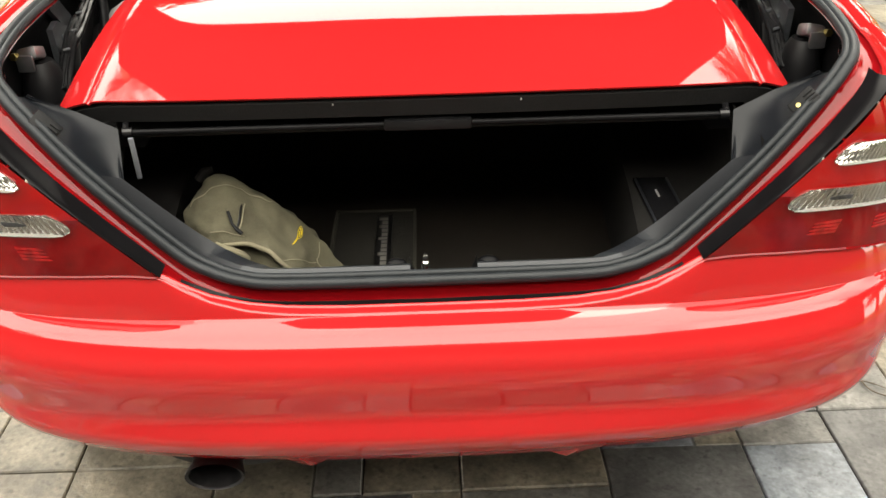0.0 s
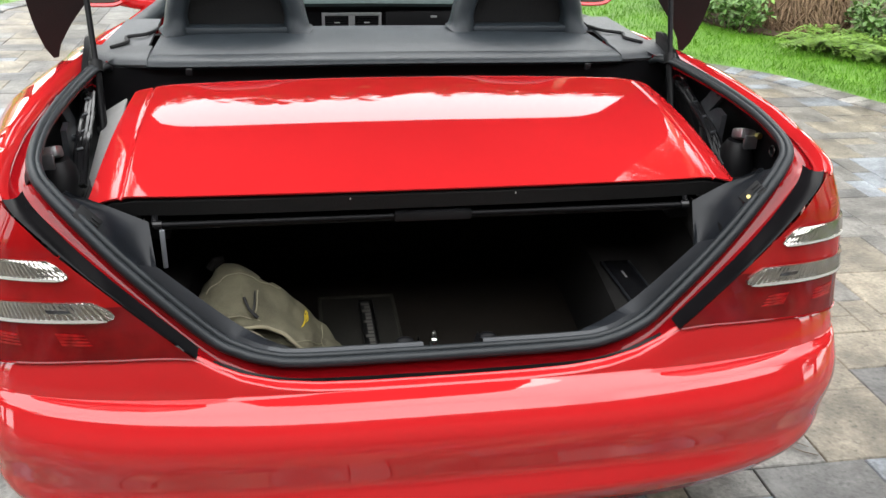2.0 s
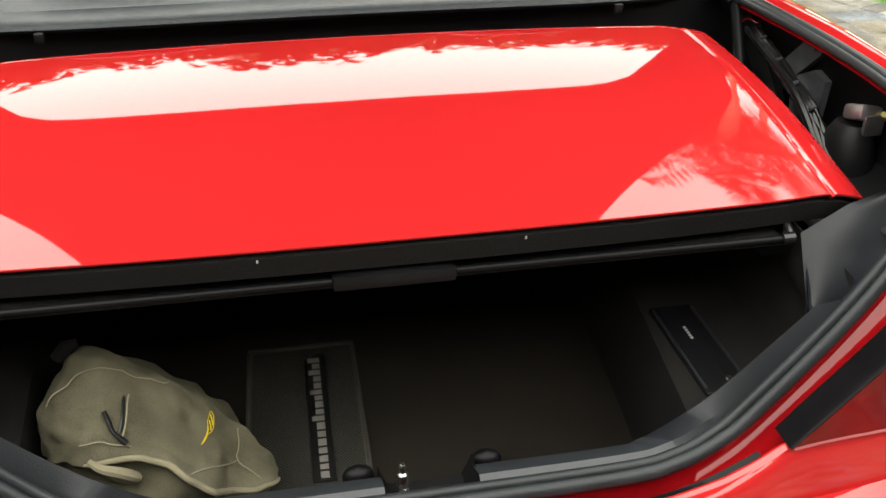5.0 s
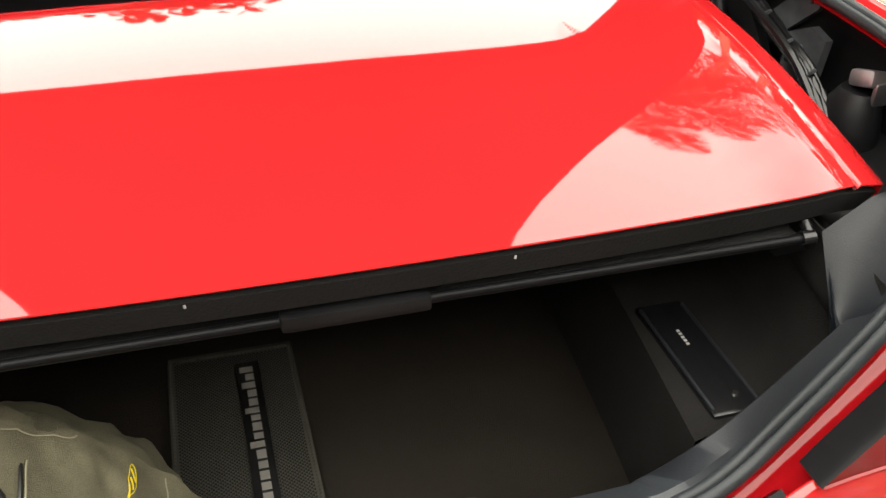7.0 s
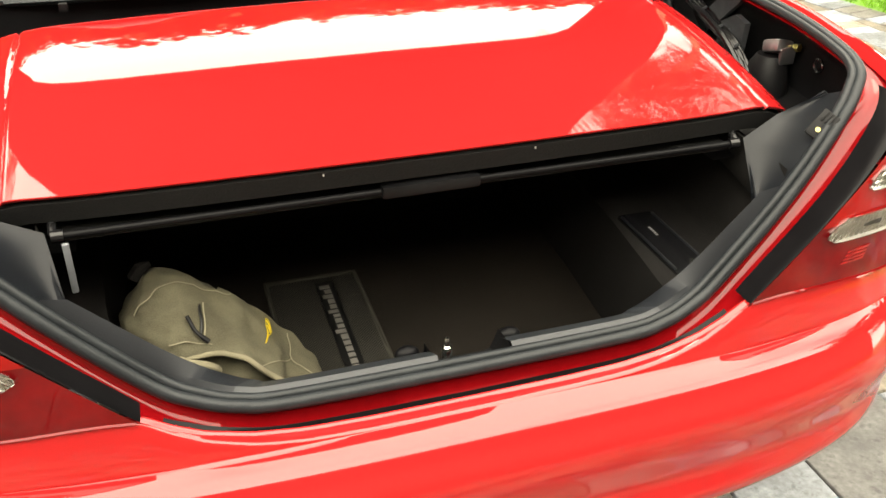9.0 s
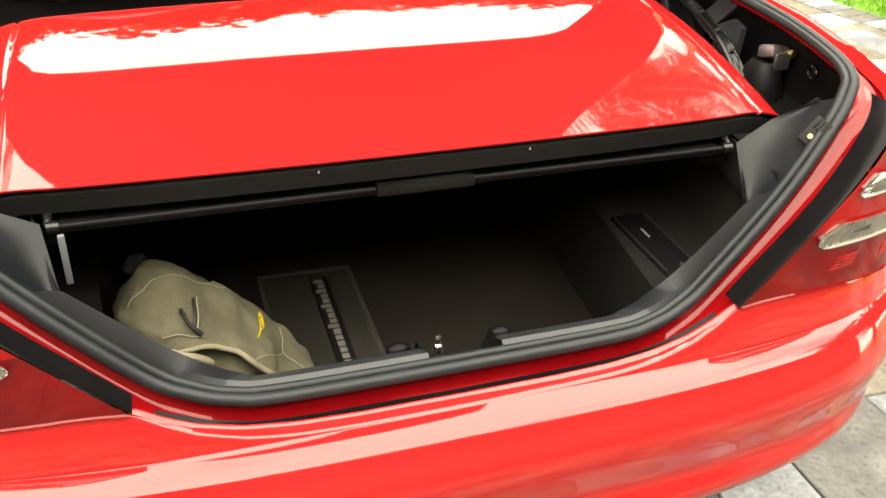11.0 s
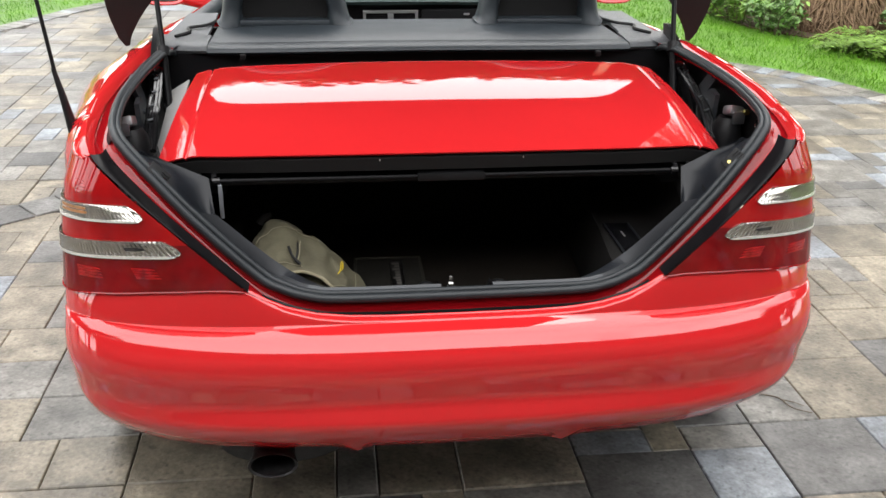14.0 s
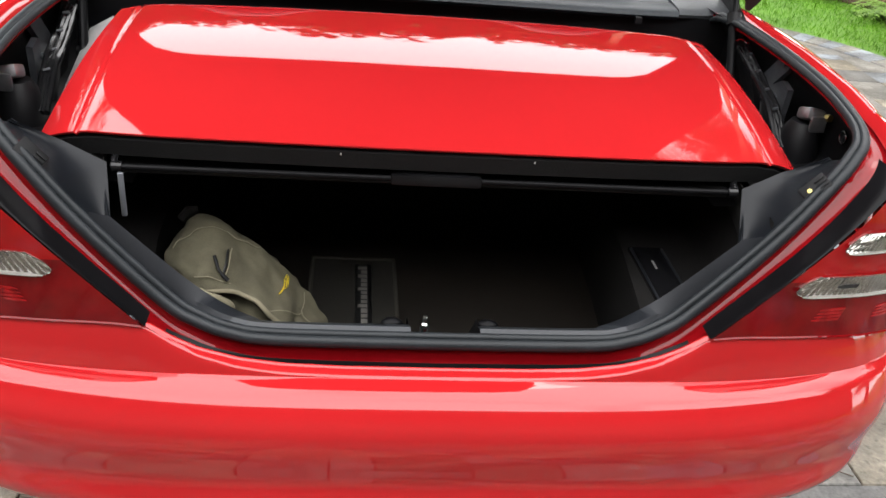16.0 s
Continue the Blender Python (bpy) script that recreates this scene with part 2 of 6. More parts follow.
NUT = material("lacquered bolt", (0.55, 0.44, 0.16), 0.3, metal=1.0)


# ---- mesh helpers ----
def part(name, bm, mat, parent, label="", sharp=38):
    me = bpy.data.meshes.new(name)
    bmesh.ops.recalc_face_normals(bm, faces=bm.faces)
    bm.to_mesh(me)
    bm.free()
    for m in (mat if isinstance(mat, (list, tuple)) else [mat]):
        me.materials.append(m)
    for p in me.polygons:
        p.use_smooth = True
    me.set_sharp_from_angle(angle=radians(sharp))
    ob = new(name, me)
    ob.parent = parent
    if label:
        ob["label"] = label
    return ob


def thing(name, label, category, group="", kind="", at=(0, 0, 0)):
    ob = new(name)
    ob.location = at
    ob.empty_display_size = 0.1
    return tagged(ob, label, category, group, kind)


def lerp(a, b, t):
    return a + (b - a) * t


def span(a, b, n):
    return [a + (b - a) * i / n for i in range(n + 1)]


def table(rows, x):
    """Smooth reading of a table of (x, value) rows."""
    if x <= rows[0][0]:
        return rows[0][1]
    for (x0, v0), (x1, v1) in zip(rows, rows[1:]):
        if x <= x1:
            return lerp(v0, v1, (x - x0) / (x1 - x0))
    return rows[-1][1]


def spline(pts, n=6):
    """Catmull-Rom through the points, n pieces between each two."""
    pts = [Vector(p) for p in pts]
    ext = [2 * pts[0] - pts[1], *pts, 2 * pts[-1] - pts[-2]]
    out = []
    for i in range(1, len(ext) - 2):
        p0, p1, p2, p3 = ext[i - 1:i + 3]
        for k in range(n):
            t = k / n
            out.append(0.5 * (2 * p1 + (p2 - p0) * t + (2 * p0 - 5 * p1 + 4 * p2 - p3) * t * t + (3 * p1 - p0 - 3 * p2 + p3) * t ** 3))
    return out + [pts[-1]]


def polyline(pts, n):
    """Straight pieces through the points, n steps each."""
    pts = [Vector(p) for p in pts]
    return [a.lerp(b, k / n) for a, b in zip(pts, pts[1:]) for k in range(n)] + [pts[-1]]


def loft(bm, rows, closed=False, caps=False):
    """Faces between rows of points of equal length; closed: each row is a ring."""
    vs = [[bm.verts.new(p) for p in row] for row in rows]
    for a, b in zip(vs, vs[1:]):
        n = len(a)
        for i in range(n if closed else n - 1):
            j = (i + 1) % n
            try:
                bm.faces.new((a[i], a[j], b[j], b[i]))
            except ValueError:
                pass
    if caps and closed:
        bm.faces.new(list(reversed(vs[0])))
        bm.faces.new(vs[-1])
    return vs


def shell(bm, rows, thick):
    """A sheet of rows of points, given a thickness on the side away from its normals."""
    g = [[Vector(p) for p in r] for r in rows]
    nr, nc = len(g), len(g[0])
    back = []
    for i in range(nr):
        line = []
        for j in range(nc):
            du = g[i][min(j + 1, nc - 1)] - g[i][max(j - 1, 0)]
            dv = g[min(i + 1, nr - 1)][j] - g[max(i - 1, 0)][j]
            nn = du.cross(dv)
            nn = nn.normalized() if nn.length > 1e-9 else Vector((0, 0, 1))
            line.append(g[i][j] - nn * thick)
        back.append(line)
    a, b = loft(bm, g), loft(bm, back)
    edge = [(0, j) for j in range(nc)] + [(i, nc - 1) for i in range(1, nr)] + [(nr - 1, j) for j in range(nc - 2, -1, -1)] + [(i, 0) for i in range(nr - 2, 0, -1)]
    for (i, j), (k, m) in zip(edge, edge[1:] + edge[:1]):
        try:
            bm.faces.new((a[i][j], a[k][m], b[k][m], b[i][j]))
        except ValueError:
            pass


def tube(bm, pts, r, n=10, caps=True):
    """A round tube along points; r: one radius or one for each point."""
    pts = [Vector(p) for p in pts]
    rs = r if isinstance(r, (list, tuple)) else [r] * len(pts)
    side, rows = None, []
    for i, p in enumerate(pts):
        d = (pts[min(i + 1, len(pts) - 1)] - pts[max(i - 1, 0)]).normalized()
        if side is None:
            side = d.cross(Vector((0, 0, 1)))
            if side.length < 0.05:
                side = d.cross(Vector((0, 1, 0)))
        side = (side - d * side.dot(d)).normalized()
        up = d.cross(side)
        rows.append([p + (side * math.cos(a) + up * math.sin(a)) * rs[i] for a in [2 * math.pi * k / n for k in range(n)]])
    loft(bm, rows, closed=True, caps=caps)


def box(bm, lo, hi, bevel=0.0, m=None):
    made = bmesh.ops.create_cube(bm, size=1.0)["verts"]
    lo, hi = Vector(lo), Vector(hi)
    for v in made:
        v.co = Vector((lerp(lo.x, hi.x, v.co.x + 0.5), lerp(lo.y, hi.y, v.co.y + 0.5), lerp(lo.z, hi.z, v.co.z + 0.5)))
    if bevel > 0:
        es = {e for v in made for e in v.link_edges}
        made = bmesh.ops.bevel(bm, geom=list(es), offset=bevel, segments=2, affect="EDGES", profile=0.6)["verts"]
    if m is not None:
        for v in made:
            v.co = m @ v.co


def rod(bm, a, b, r, n=12):
    tube(bm, [a, b], r, n)


def prism(bm, outline, to3, depth, rows=1):
    """A plate with an outline of (a, b) and a depth; to3(a, b, c) gives the place."""
    loft(bm, [[to3(a, b, depth * k / rows) for a, b in outline] for k in range(rows + 1)], closed=True, caps=True)


def mirror_x(pts):
    return [Vector((-p[0], p[1], p[2])) for p in pts]


# ---- the car: rear body ----
car = thing("car", "red two-seat roadster with its boot open and hardtop folded inside", "car")

W_TAB = [(0.25, 0.728), (0.30, 0.768), (0.35, 0.808), (0.40, 0.839), (0.46, 0.859), (0.56, 0.866), (0.66, 0.859), (0.74, 0.848), (0.84, 0.836), (0.92, 0.816), (1.0, 0.778)]
# the bumper's section: height and how far back it stands
PROFILE = [(0.3160, -0.0450), (0.3200, -0.0850), (0.3300, -0.1120), (0.3490, -0.1370), (0.3740, -0.1620), (0.4000, -0.1830), (0.4250, -0.1990), (0.4400, -0.2050), (0.4500, -0.2055), (0.4580, -0.2030),
           (0.4670, -0.1980), (0.4770, -0.1925), (0.4870, -0.1885), (0.4970, -0.1872), (0.5070, -0.1880), (0.5200, -0.1900), (0.5340, -0.1918), (0.5480, -0.1925), (0.5610, -0.1915), (0.5725, -0.1893),
           (0.5825, -0.1858), (0.5910, -0.1812), (0.5982, -0.1760), (0.6055, -0.1700), (0.6128, -0.1635), (0.6200, -0.1568), (0.6234, -0.1530), (0.6260, -0.1488), (0.6278, -0.1440), (0.6292, -0.1370),
           (0.6310, -0.1240), (0.6320, -0.1165)]
# the upper rim: height, place, share of the rise at the corners, how far it keeps from the edge there
RIM = [(0.6321, -0.1155, 0.10, 0.0), (0.6321, -0.1152, 0.35, 0.25), (0.6321, -0.1149, 0.62, 0.55), (0.6321, -0.1145, 0.86, 0.85), (0.6322, -0.1138, 0.95, 1.0), (0.6334, -0.1122, 0.96, 1.0), (0.6340, -0.1105, 0.965, 0.95), (0.6342, -0.1075, 0.975, 0.75), (0.6343, -0.1040, 0.985, 0.4), (0.6344, -0.0995, 0.995, 0.1), (0.6346, -0.0945, 1.0, 0.0)]
Y_TURN, N_PLAN = 0.12, 3.3
LIFT = 0.015  # the shelf stands this much higher than the section above


def plan_point(a, w, yr, yt=Y_TURN, n=N_PLAN):
    """The plan of the tail at the angle a (0 in the middle, +-90 degrees at the sides)."""
    s, c = math.sin(a), math.cos(a)
    return math.copysign(w * abs(s) ** (2 / n), s), yt - (yt - yr) * abs(c) ** (2 / n)


def lip_z(x):
    """Height of the bumper's upper edge."""
    x = abs(x)
    return table([(0, 0.649), (0.15, 0.6495), (0.24, 0.6525), (0.31, 0.661), (0.37, 0.677), (0.41, 0.696), (0.446, 0.719), (0.48, 0.722), (0.52, 0.722), (0.64, 0.716), (0.76, 0.704), (0.84, 0.692), (0.9, 0.69)], x)


def bumper():
    bm = bmesh.new()
    angles = [radians(d) for d in span(-90, 90, 220)]
    rows = []
    for zc, y0, up, hold in [(z + LIFT * table([(0.50, 0.0), (0.60, 0.62), (0.6278, 0.74), (0.632, 1.0)], z), y, 0.0, 1.0) for z, y in PROFILE] + [(z + LIFT, y, up, hold) for z, y, up, hold in RIM]:
        def height(x):
            low = -0.02 * (1 - (zc - 0.3) / 0.334) * max(0, abs(x) - 0.30) / 0.5
            return zc + low + (lip_z(x) + 0.001 - 0.634 - LIFT) * up
        n_row = table([(0.316, 2.25), (0.36, 2.45), (0.42, 2.75), (0.55, 3.2), (0.62, 3.3)], zc)
        side = []
        for i in range(1, 7):
            y = lerp(Y_TURN, 0.36, i / 6)
            z = height(0.86)
            side.append((table(W_TAB, z) - 0.02 * (y - Y_TURN) ** 2, y, z))
        row = [(-x, y, z) for x, y, z in reversed(side)]
        shelf = 0.002 * math.sin(math.pi * min(1, max(0, (zc - 0.60) / 0.034 * 0.55 + 0.45 * up)))
        for a in angles:
            w = table(W_TAB, height(0.86)) - shelf
            x, y = plan_point(a, w, y0, n=n_row)
            if up > 0:
                y += hold * table([(0.0, 0.0), (0.28, 0.0), (0.36, 0.005), (0.45, 0.014), (0.9, 0.014)], abs(x))
            # two rounded bulges under the bumper
            rib = math.exp(-(((abs(x) - 0.232) / 0.020) ** 2)) * math.exp(-(((zc - 0.34) / 0.026) ** 2))
            row.append((x, y - 0.013 * rib, height(x) - 0.005 * rib))
        rows.append(row + side)
    # the edge folds inward at the top
    top = rows[-1]
    for k, dy, dz in ((0.999, 0.0015, 0.0016), (0.997, 0.004, 0.0022), (0.995, 0.0062, 0.0012), (0.993, 0.0072, -0.003), (0.992, 0.0075, -0.022)):
        rows.append([(p[0] * k, p[1] + dy, p[2] + dz) for p in top])
    loft(bm, rows)
    return part("rear_bumper", bm, PAINT, car, "glossy red painted bumper cover", 60)


bumper()
bm = bmesh.new()
box(bm, (-0.50, 0.10, 0.25), (0.50, 0.6, 0.36), 0.03)
part("underbody", bm, BLACK_TRIM, car, "black underbody tray")

bm = bmesh.new()
tube(bm, [(0.566 + 0.024 * math.cos(a), 0.10, 0.222 + 0.017 * math.sin(a)) for a in span(0, 2 * math.pi, 20)], 0.008, 8)
rod(bm, (0.566, 0.10, 0.235), (0.566, 0.16, 0.30), 0.011, 10)
part("tow_eye", bm, SOOT, car, "dark tow eye under the bumper")

# exhaust, on the left
bm = bmesh.new()
ex = Matrix.Translation((-0.421, 0, 0.279)) @ Matrix.Diagonal((1.14, 1, 0.66, 1))
rings = []
for y, r in ((0.25, 0.040), (0.02, 0.040), (-0.06, 0.043), (-0.088, 0.050), (-0.094, 0.049), (-0.09, 0.044), (-0.05, 0.040), (0.10, 0.038)):
    rings.append([ex @ Vector((r * math.cos(t), y, r * math.sin(t))) for t in [2 * math.pi * k / 28 for k in range(28)]])
loft(bm, rings, closed=True, caps=True)
part("exhaust_tip", bm, SOOT, car, "dark oval exhaust tip")
bm = bmesh.new()
rows = []
for y, r in ((-0.01, 0.08), (0.0, 0.118), (0.14, 0.125), (0.42, 0.125), (0.45, 0.1)):
    rows.append([(-0.40 + 1.25 * r * math.cos(t), y, 0.282 + 0.55 * r * math.sin(t)) for t in [2 * math.pi * k / 28 for k in range(28)]])
loft(bm, rows, closed=True, caps=True)
part("silencer", bm, SOOT, car, "black silencer box")

# ---- sides ----
CROWN = [(0.0, 0.990), (0.05, 1.008), (0.15, 1.022), (0.3, 1.036), (0.5, 1.046), (0.75, 1.052), (1.0, 1.052), (1.25, 1.035), (1.6, 1.0), (2.1, 0.965), (2.6, 0.93), (3.2, 0.87), (3.7, 0.74)]
INNER = [(0.0, 0.742), (0.06, 0.762), (0.15, 0.776), (0.3, 0.784), (0.5, 0.778), (0.75, 0.756), (0.95, 0.730), (1.25, 0.74), (1.6, 0.74), (2.1, 0.73), (3.7, 0.6)]
SIDE = [(0.0, 0.80), (0.1, 0.846), (0.3, 0.872), (0.64, 0.920), (1.0, 0.890), (1.3, 0.858), (2.0, 0.845), (2.9, 0.85), (3.4, 0.80), (3.7, 0.66)]
WHEELS = (0.64, 3.04)


def swell(y, z):
    """How much wider the upper corner gets towards the front."""
    return 0.17 * min(max(0.0, y), 0.25) * min(1, max(0, (z - 0.88) / 0.12))


def side_row(y, sx, z_low):
    zc, xi, xs = table(CROWN, y), table(INNER, y), table(SIDE, y)
    low = z_low
    for wy in WHEELS:
        d = abs(y - wy)
        if d < 0.335:
            low = max(low, 0.31 + math.sqrt(0.335 ** 2 - d * d))
    fall = min(0.13, zc - low - 0.002)
    if low > 0.95:
        k = max(0, (Y_TURN - y) / (Y_TURN + 0.1)) ** N_PLAN
        xs = max(xi + 0.003, (table(W_TAB, low) + 0.003) * (1 - k) ** (1 / N_PLAN) + swell(y, low))
    else:
        xs = min(xs, table(W_TAB, zc - fall) + 0.002 + swell(y, zc - fall) + max(0, y - 0.19))
    r = [(xi - 0.012, zc - 0.018), (xi, zc - 0.003)]
    for q in span(0.08, 1, 8):
        r.append((xi + (xs - xi) * math.sin(q * math.pi / 2) ** 1.15, zc - fall * (1 - math.cos(q * math.pi / 2)) ** 0.9))
    if low <= 0.95:
        for q in range(1, 7):
            z = lerp(zc - fall, low, q / 6)
            x = xs + 0.012 * math.sin(math.pi * min(1, max(0, (zc - fall - z) / 0.45))) - (0.05 * max(0, 0.35 - z) / 0.15)
            r.append((min(x, table(W_TAB, z) + 0.002 + swell(y, z) + max(0, y - 0.19)), z))
    return [Vector((sx * x, y, z)) for x, z in r]


def side_panel(name, y0, y1, n, sx, z_low, label):
    bm = bmesh.new()
    shell(bm, [side_row(y, sx, z_low) for y in span(y0, y1, n)], 0.012 * sx)
    return part(name, bm, PAINT, car, label, 50)


for sx in (-1, 1):
    # above the lamp the quarter panel is a narrow crown; behind it the full side
    bm = bmesh.new()
    rows = []
    for y in [0.004, 0.015, 0.03, 0.05, 0.08, 0.11, 0.14, 0.165, 0.184, 0.190] + span(0.21, 1.22, 40):
        rows.append(side_row(y, sx, 0.984 if y < 0.187 else (0.69 if y < 0.365 else 0.23)))
        if len(rows[-1]) < 16:
            last = rows[-1][-1]
            rows[-1] += [last + Vector((0, 0, -0.0004 * q)) for q in range(1, 7)]
    shell(bm, rows, 0.008 * sx)
    part("quarter_panel", bm, PAINT, car, "red rear wing", 50)
    door = side_panel("door", 1.226, 2.30, 24, sx, 0.24, "red car door")
    side_panel("front_wing", 2.306, 3.70, 40, sx, 0.24, "red front wing")
    # door top rail, inside
    bm = bmesh.new()
    tube(bm, spline([(sx * 0.715, 1.24, 1.015), (sx * 0.72, 1.7, 0.975), (sx * 0.71, 2.25, 0.94)], 6), 0.03, 10)
    part("door_rail", bm, LEATHER, door, "dark padded door top")

# bonnet, nose, scuttle
bm = bmesh.new()
shell(bm, [[(x * table([(2.55, 0.70), (3.2, 0.66), (3.72, 0.52)], y), y, table([(2.55, 0.955), (2.9, 0.915), (3.3, 0.845), (3.72, 0.70)], y) - 0.05 * x ** 2) for x in span(-1, 1, 16)] for y in span(2.56, 3.72, 20)], 0.015)
part("bonnet", bm, PAINT, car, "red bonnet", 60)
bm = bmesh.new()
shell(bm, [[(x * 0.70, 2.40 + 0.16 * t - 0.12 * x * x, 0.93 + 0.02 * t) for x in span(-1, 1, 12)] for t in span(0, 1, 3)], 0.01)
scuttle = part("scuttle_panel", bm, BLACK_TRIM, car, "black scuttle below the windscreen")
for wx in (-0.25, 0.3):
    bm = bmesh.new()
    tube(bm, spline([(wx + 0.3, 2.50, 0.965), (wx, 2.44, 0.985), (wx - 0.25, 2.42, 0.985)], 4), 0.008, 6)
    part("wiper", bm, BLACK_TRIM, scuttle, "black wiper arm")
bm = bmesh.new()
loft(bm, [[(x * table([(0.25, 0.62), (0.6, 0.66), (0.75, 0.58)], z), 3.70 + 0.16 * (1 - x * x) * (1 if z < 0.6 else 0.6), z) for x in span(-1, 1, 14)] for z in (0.22, 0.35, 0.5, 0.6, 0.68, 0.72)])
part("front_bumper", bm, PAINT, car, "red front bumper", 60)

# windscreen and frame
frame_pts = [(-0.70, 2.33, 0.95), (-0.66, 2.12, 1.06), (-0.60, 1.90, 1.18), (-0.52, 1.77, 1.245), (-0.25, 1.72, 1.268), (0, 1.71, 1.272), (0.25, 1.72, 1.268), (0.52, 1.77, 1.245), (0.60, 1.90, 1.18), (0.66, 2.12, 1.06), (0.70, 2.33, 0.95)]
bm = bmesh.new()
tube(bm, spline(frame_pts, 4), 0.024, 10)
screen = part("windscreen_frame", bm, BLACK_TRIM, car, "black windscreen frame")
bm = bmesh.new()
loft(bm, [[(x * lerp(0.68, 0.5, t), lerp(2.42, 1.74, t) - 0.10 * x * x * (1 - t) + 0.03 * x * x * t, lerp(0.955, 1.26, t) - 0.01 * x * x) for x in span(-1, 1, 14)] for t in span(0, 1, 6)])
pane = part("windscreen", bm, GLASS, screen, "clear windscreen glass")
pane.visible_shadow = False

# wheels
for sx in (-1, 1):
    for wy in WHEELS:
        bm = bmesh.new()
        rings = []
        for dx, r in ((-0.10, 0.20), (-0.11, 0.24), (-0.11, 0.28), (-0.095, 0.305), (-0.06, 0.312), (0.0, 0.313), (0.06, 0.312), (0.095, 0.305), (0.11, 0.28), (0.11, 0.24), (0.10, 0.20)):
            rings.append([(sx * (0.818 + dx), wy + r * math.cos(t), 0.313 + r * math.sin(t)) for t in [2 * math.pi * k / 40 for k in range(40)]])
        loft(bm, rings, closed=True, caps=True)
        wheel = part("wheel", bm, TYRE, car, "black tyre on a silver rim")
        bm = bmesh.new()
        rings = []
        for dx, r in ((0.07, 0.205), (0.112, 0.21), (0.116, 0.20), (0.08, 0.17), (0.07, 0.08), (0.10, 0.05), (0.10, 0.001)):
            rings.append([(sx * (0.818 + dx), wy + r * math.cos(t), 0.313 + r * math.sin(t)) for t in [2 * math.pi * k / 32 for k in range(32)]])
        loft(bm, rings, closed=True)
        part("rim", bm, SILVER, wheel, "silver wheel rim")

# ---- ring of the boot opening: lines from the outside in, right half from the middle ----
LINE_A = [(0, -0.096, 0.648), (0.24, -0.095, 0.652), (0.33, -0.094, 0.666), (0.39, -0.092, 0.688), (0.446, -0.090, 0.724), (0.594, -0.074, 0.863), (0.70, -0.037, 0.958), (0.742, 0.002, 0.990),
          (0.762, 0.06, 1.006), (0.776, 0.15, 1.019), (0.784, 0.30, 1.033), (0.778, 0.5, 1.043), (0.756, 0.75, 1.049), (0.73, 0.95, 1.05)]
LINE_C = [(0, -0.070, 0.676), (0.25, -0.068, 0.677), (0.325, -0.060, 0.683), (0.378, -0.048, 0.695), (0.437, -0.032, 0.722), (0.562, -0.008, 0.842), (0.650, 0.022, 0.938), (0.696, 0.050, 0.986),
          (0.714, 0.085, 1.009), (0.726, 0.16, 1.022), (0.734, 0.30, 1.036), (0.726, 0.5, 1.046), (0.702, 0.75, 1.052), (0.674, 0.95, 1.052)]
LINE_D = [(0, -0.052, 0.694), (0.25, -0.050, 0.694), (0.318, -0.044, 0.698), (0.363, -0.034, 0.710), (0.420, -0.018, 0.736), (0.545, 0.004, 0.854), (0.634, 0.034, 0.947), (0.680, 0.064, 0.991),
          (0.698, 0.095, 1.010), (0.712, 0.165, 1.021), (0.719, 0.30, 1.034), (0.711, 0.5, 1.044), (0.687, 0.75, 1.049), (0.660, 0.95, 1.049)]
N_RING = 6
RA, RC, RD = (spline(p, N_RING) for p in (LINE_A, LINE_C, LINE_D))


def both(line):
    return mirror_x(list(reversed(line)))[:-1] + list(line)


def between(a, b, t, lift=0.0, back=0.0):
    return [p.lerp(q, t) + Vector((0, back, lift)) for p, q in zip(a, b)]


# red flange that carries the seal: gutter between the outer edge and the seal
# its paint is a darkened red that holds the gutter's shade
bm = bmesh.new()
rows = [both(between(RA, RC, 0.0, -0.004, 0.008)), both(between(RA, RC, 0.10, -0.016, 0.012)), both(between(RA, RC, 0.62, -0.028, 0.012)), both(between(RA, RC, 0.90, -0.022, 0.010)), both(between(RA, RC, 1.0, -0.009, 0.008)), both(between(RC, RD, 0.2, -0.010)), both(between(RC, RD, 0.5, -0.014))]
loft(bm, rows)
part("boot_flange", bm, PAINT_SHADED, car, "red painted flange round the boot opening", 60)

# rubber seal, two beads
bm = bmesh.new()
ends = [Vector(p) for p in ((0.703, 0.76, 1.042), (0.700, 0.80, 1.025), (0.697, 0.83, 0.99))]


def seal_line(sill, slant, side):
    """How far in the bead sits along the sill, the slants and the sides."""
    return [p.lerp(q, table([(0, sill), (3 * N_RING, sill), (5 * N_RING, slant), (7 * N_RING, slant), (9 * N_RING, side), (99 * N_RING, side)], i)) for i, (p, q) in enumerate(zip(RC, RD))]


tube(bm, both([p for p in seal_line(0.26, 0.40, -0.1) if p.y < 0.70] + ends), 0.0100, 12)
tube(bm, both([p for p in seal_line(0.76, 0.98, 0.55) if p.y < 0.69] + [p + Vector((-0.012, -0.006, -0.003)) for p in ends]), 0.0072, 10)
part("boot_seal", bm, RUBBER, car, "grey-black rubber boot seal", 60)

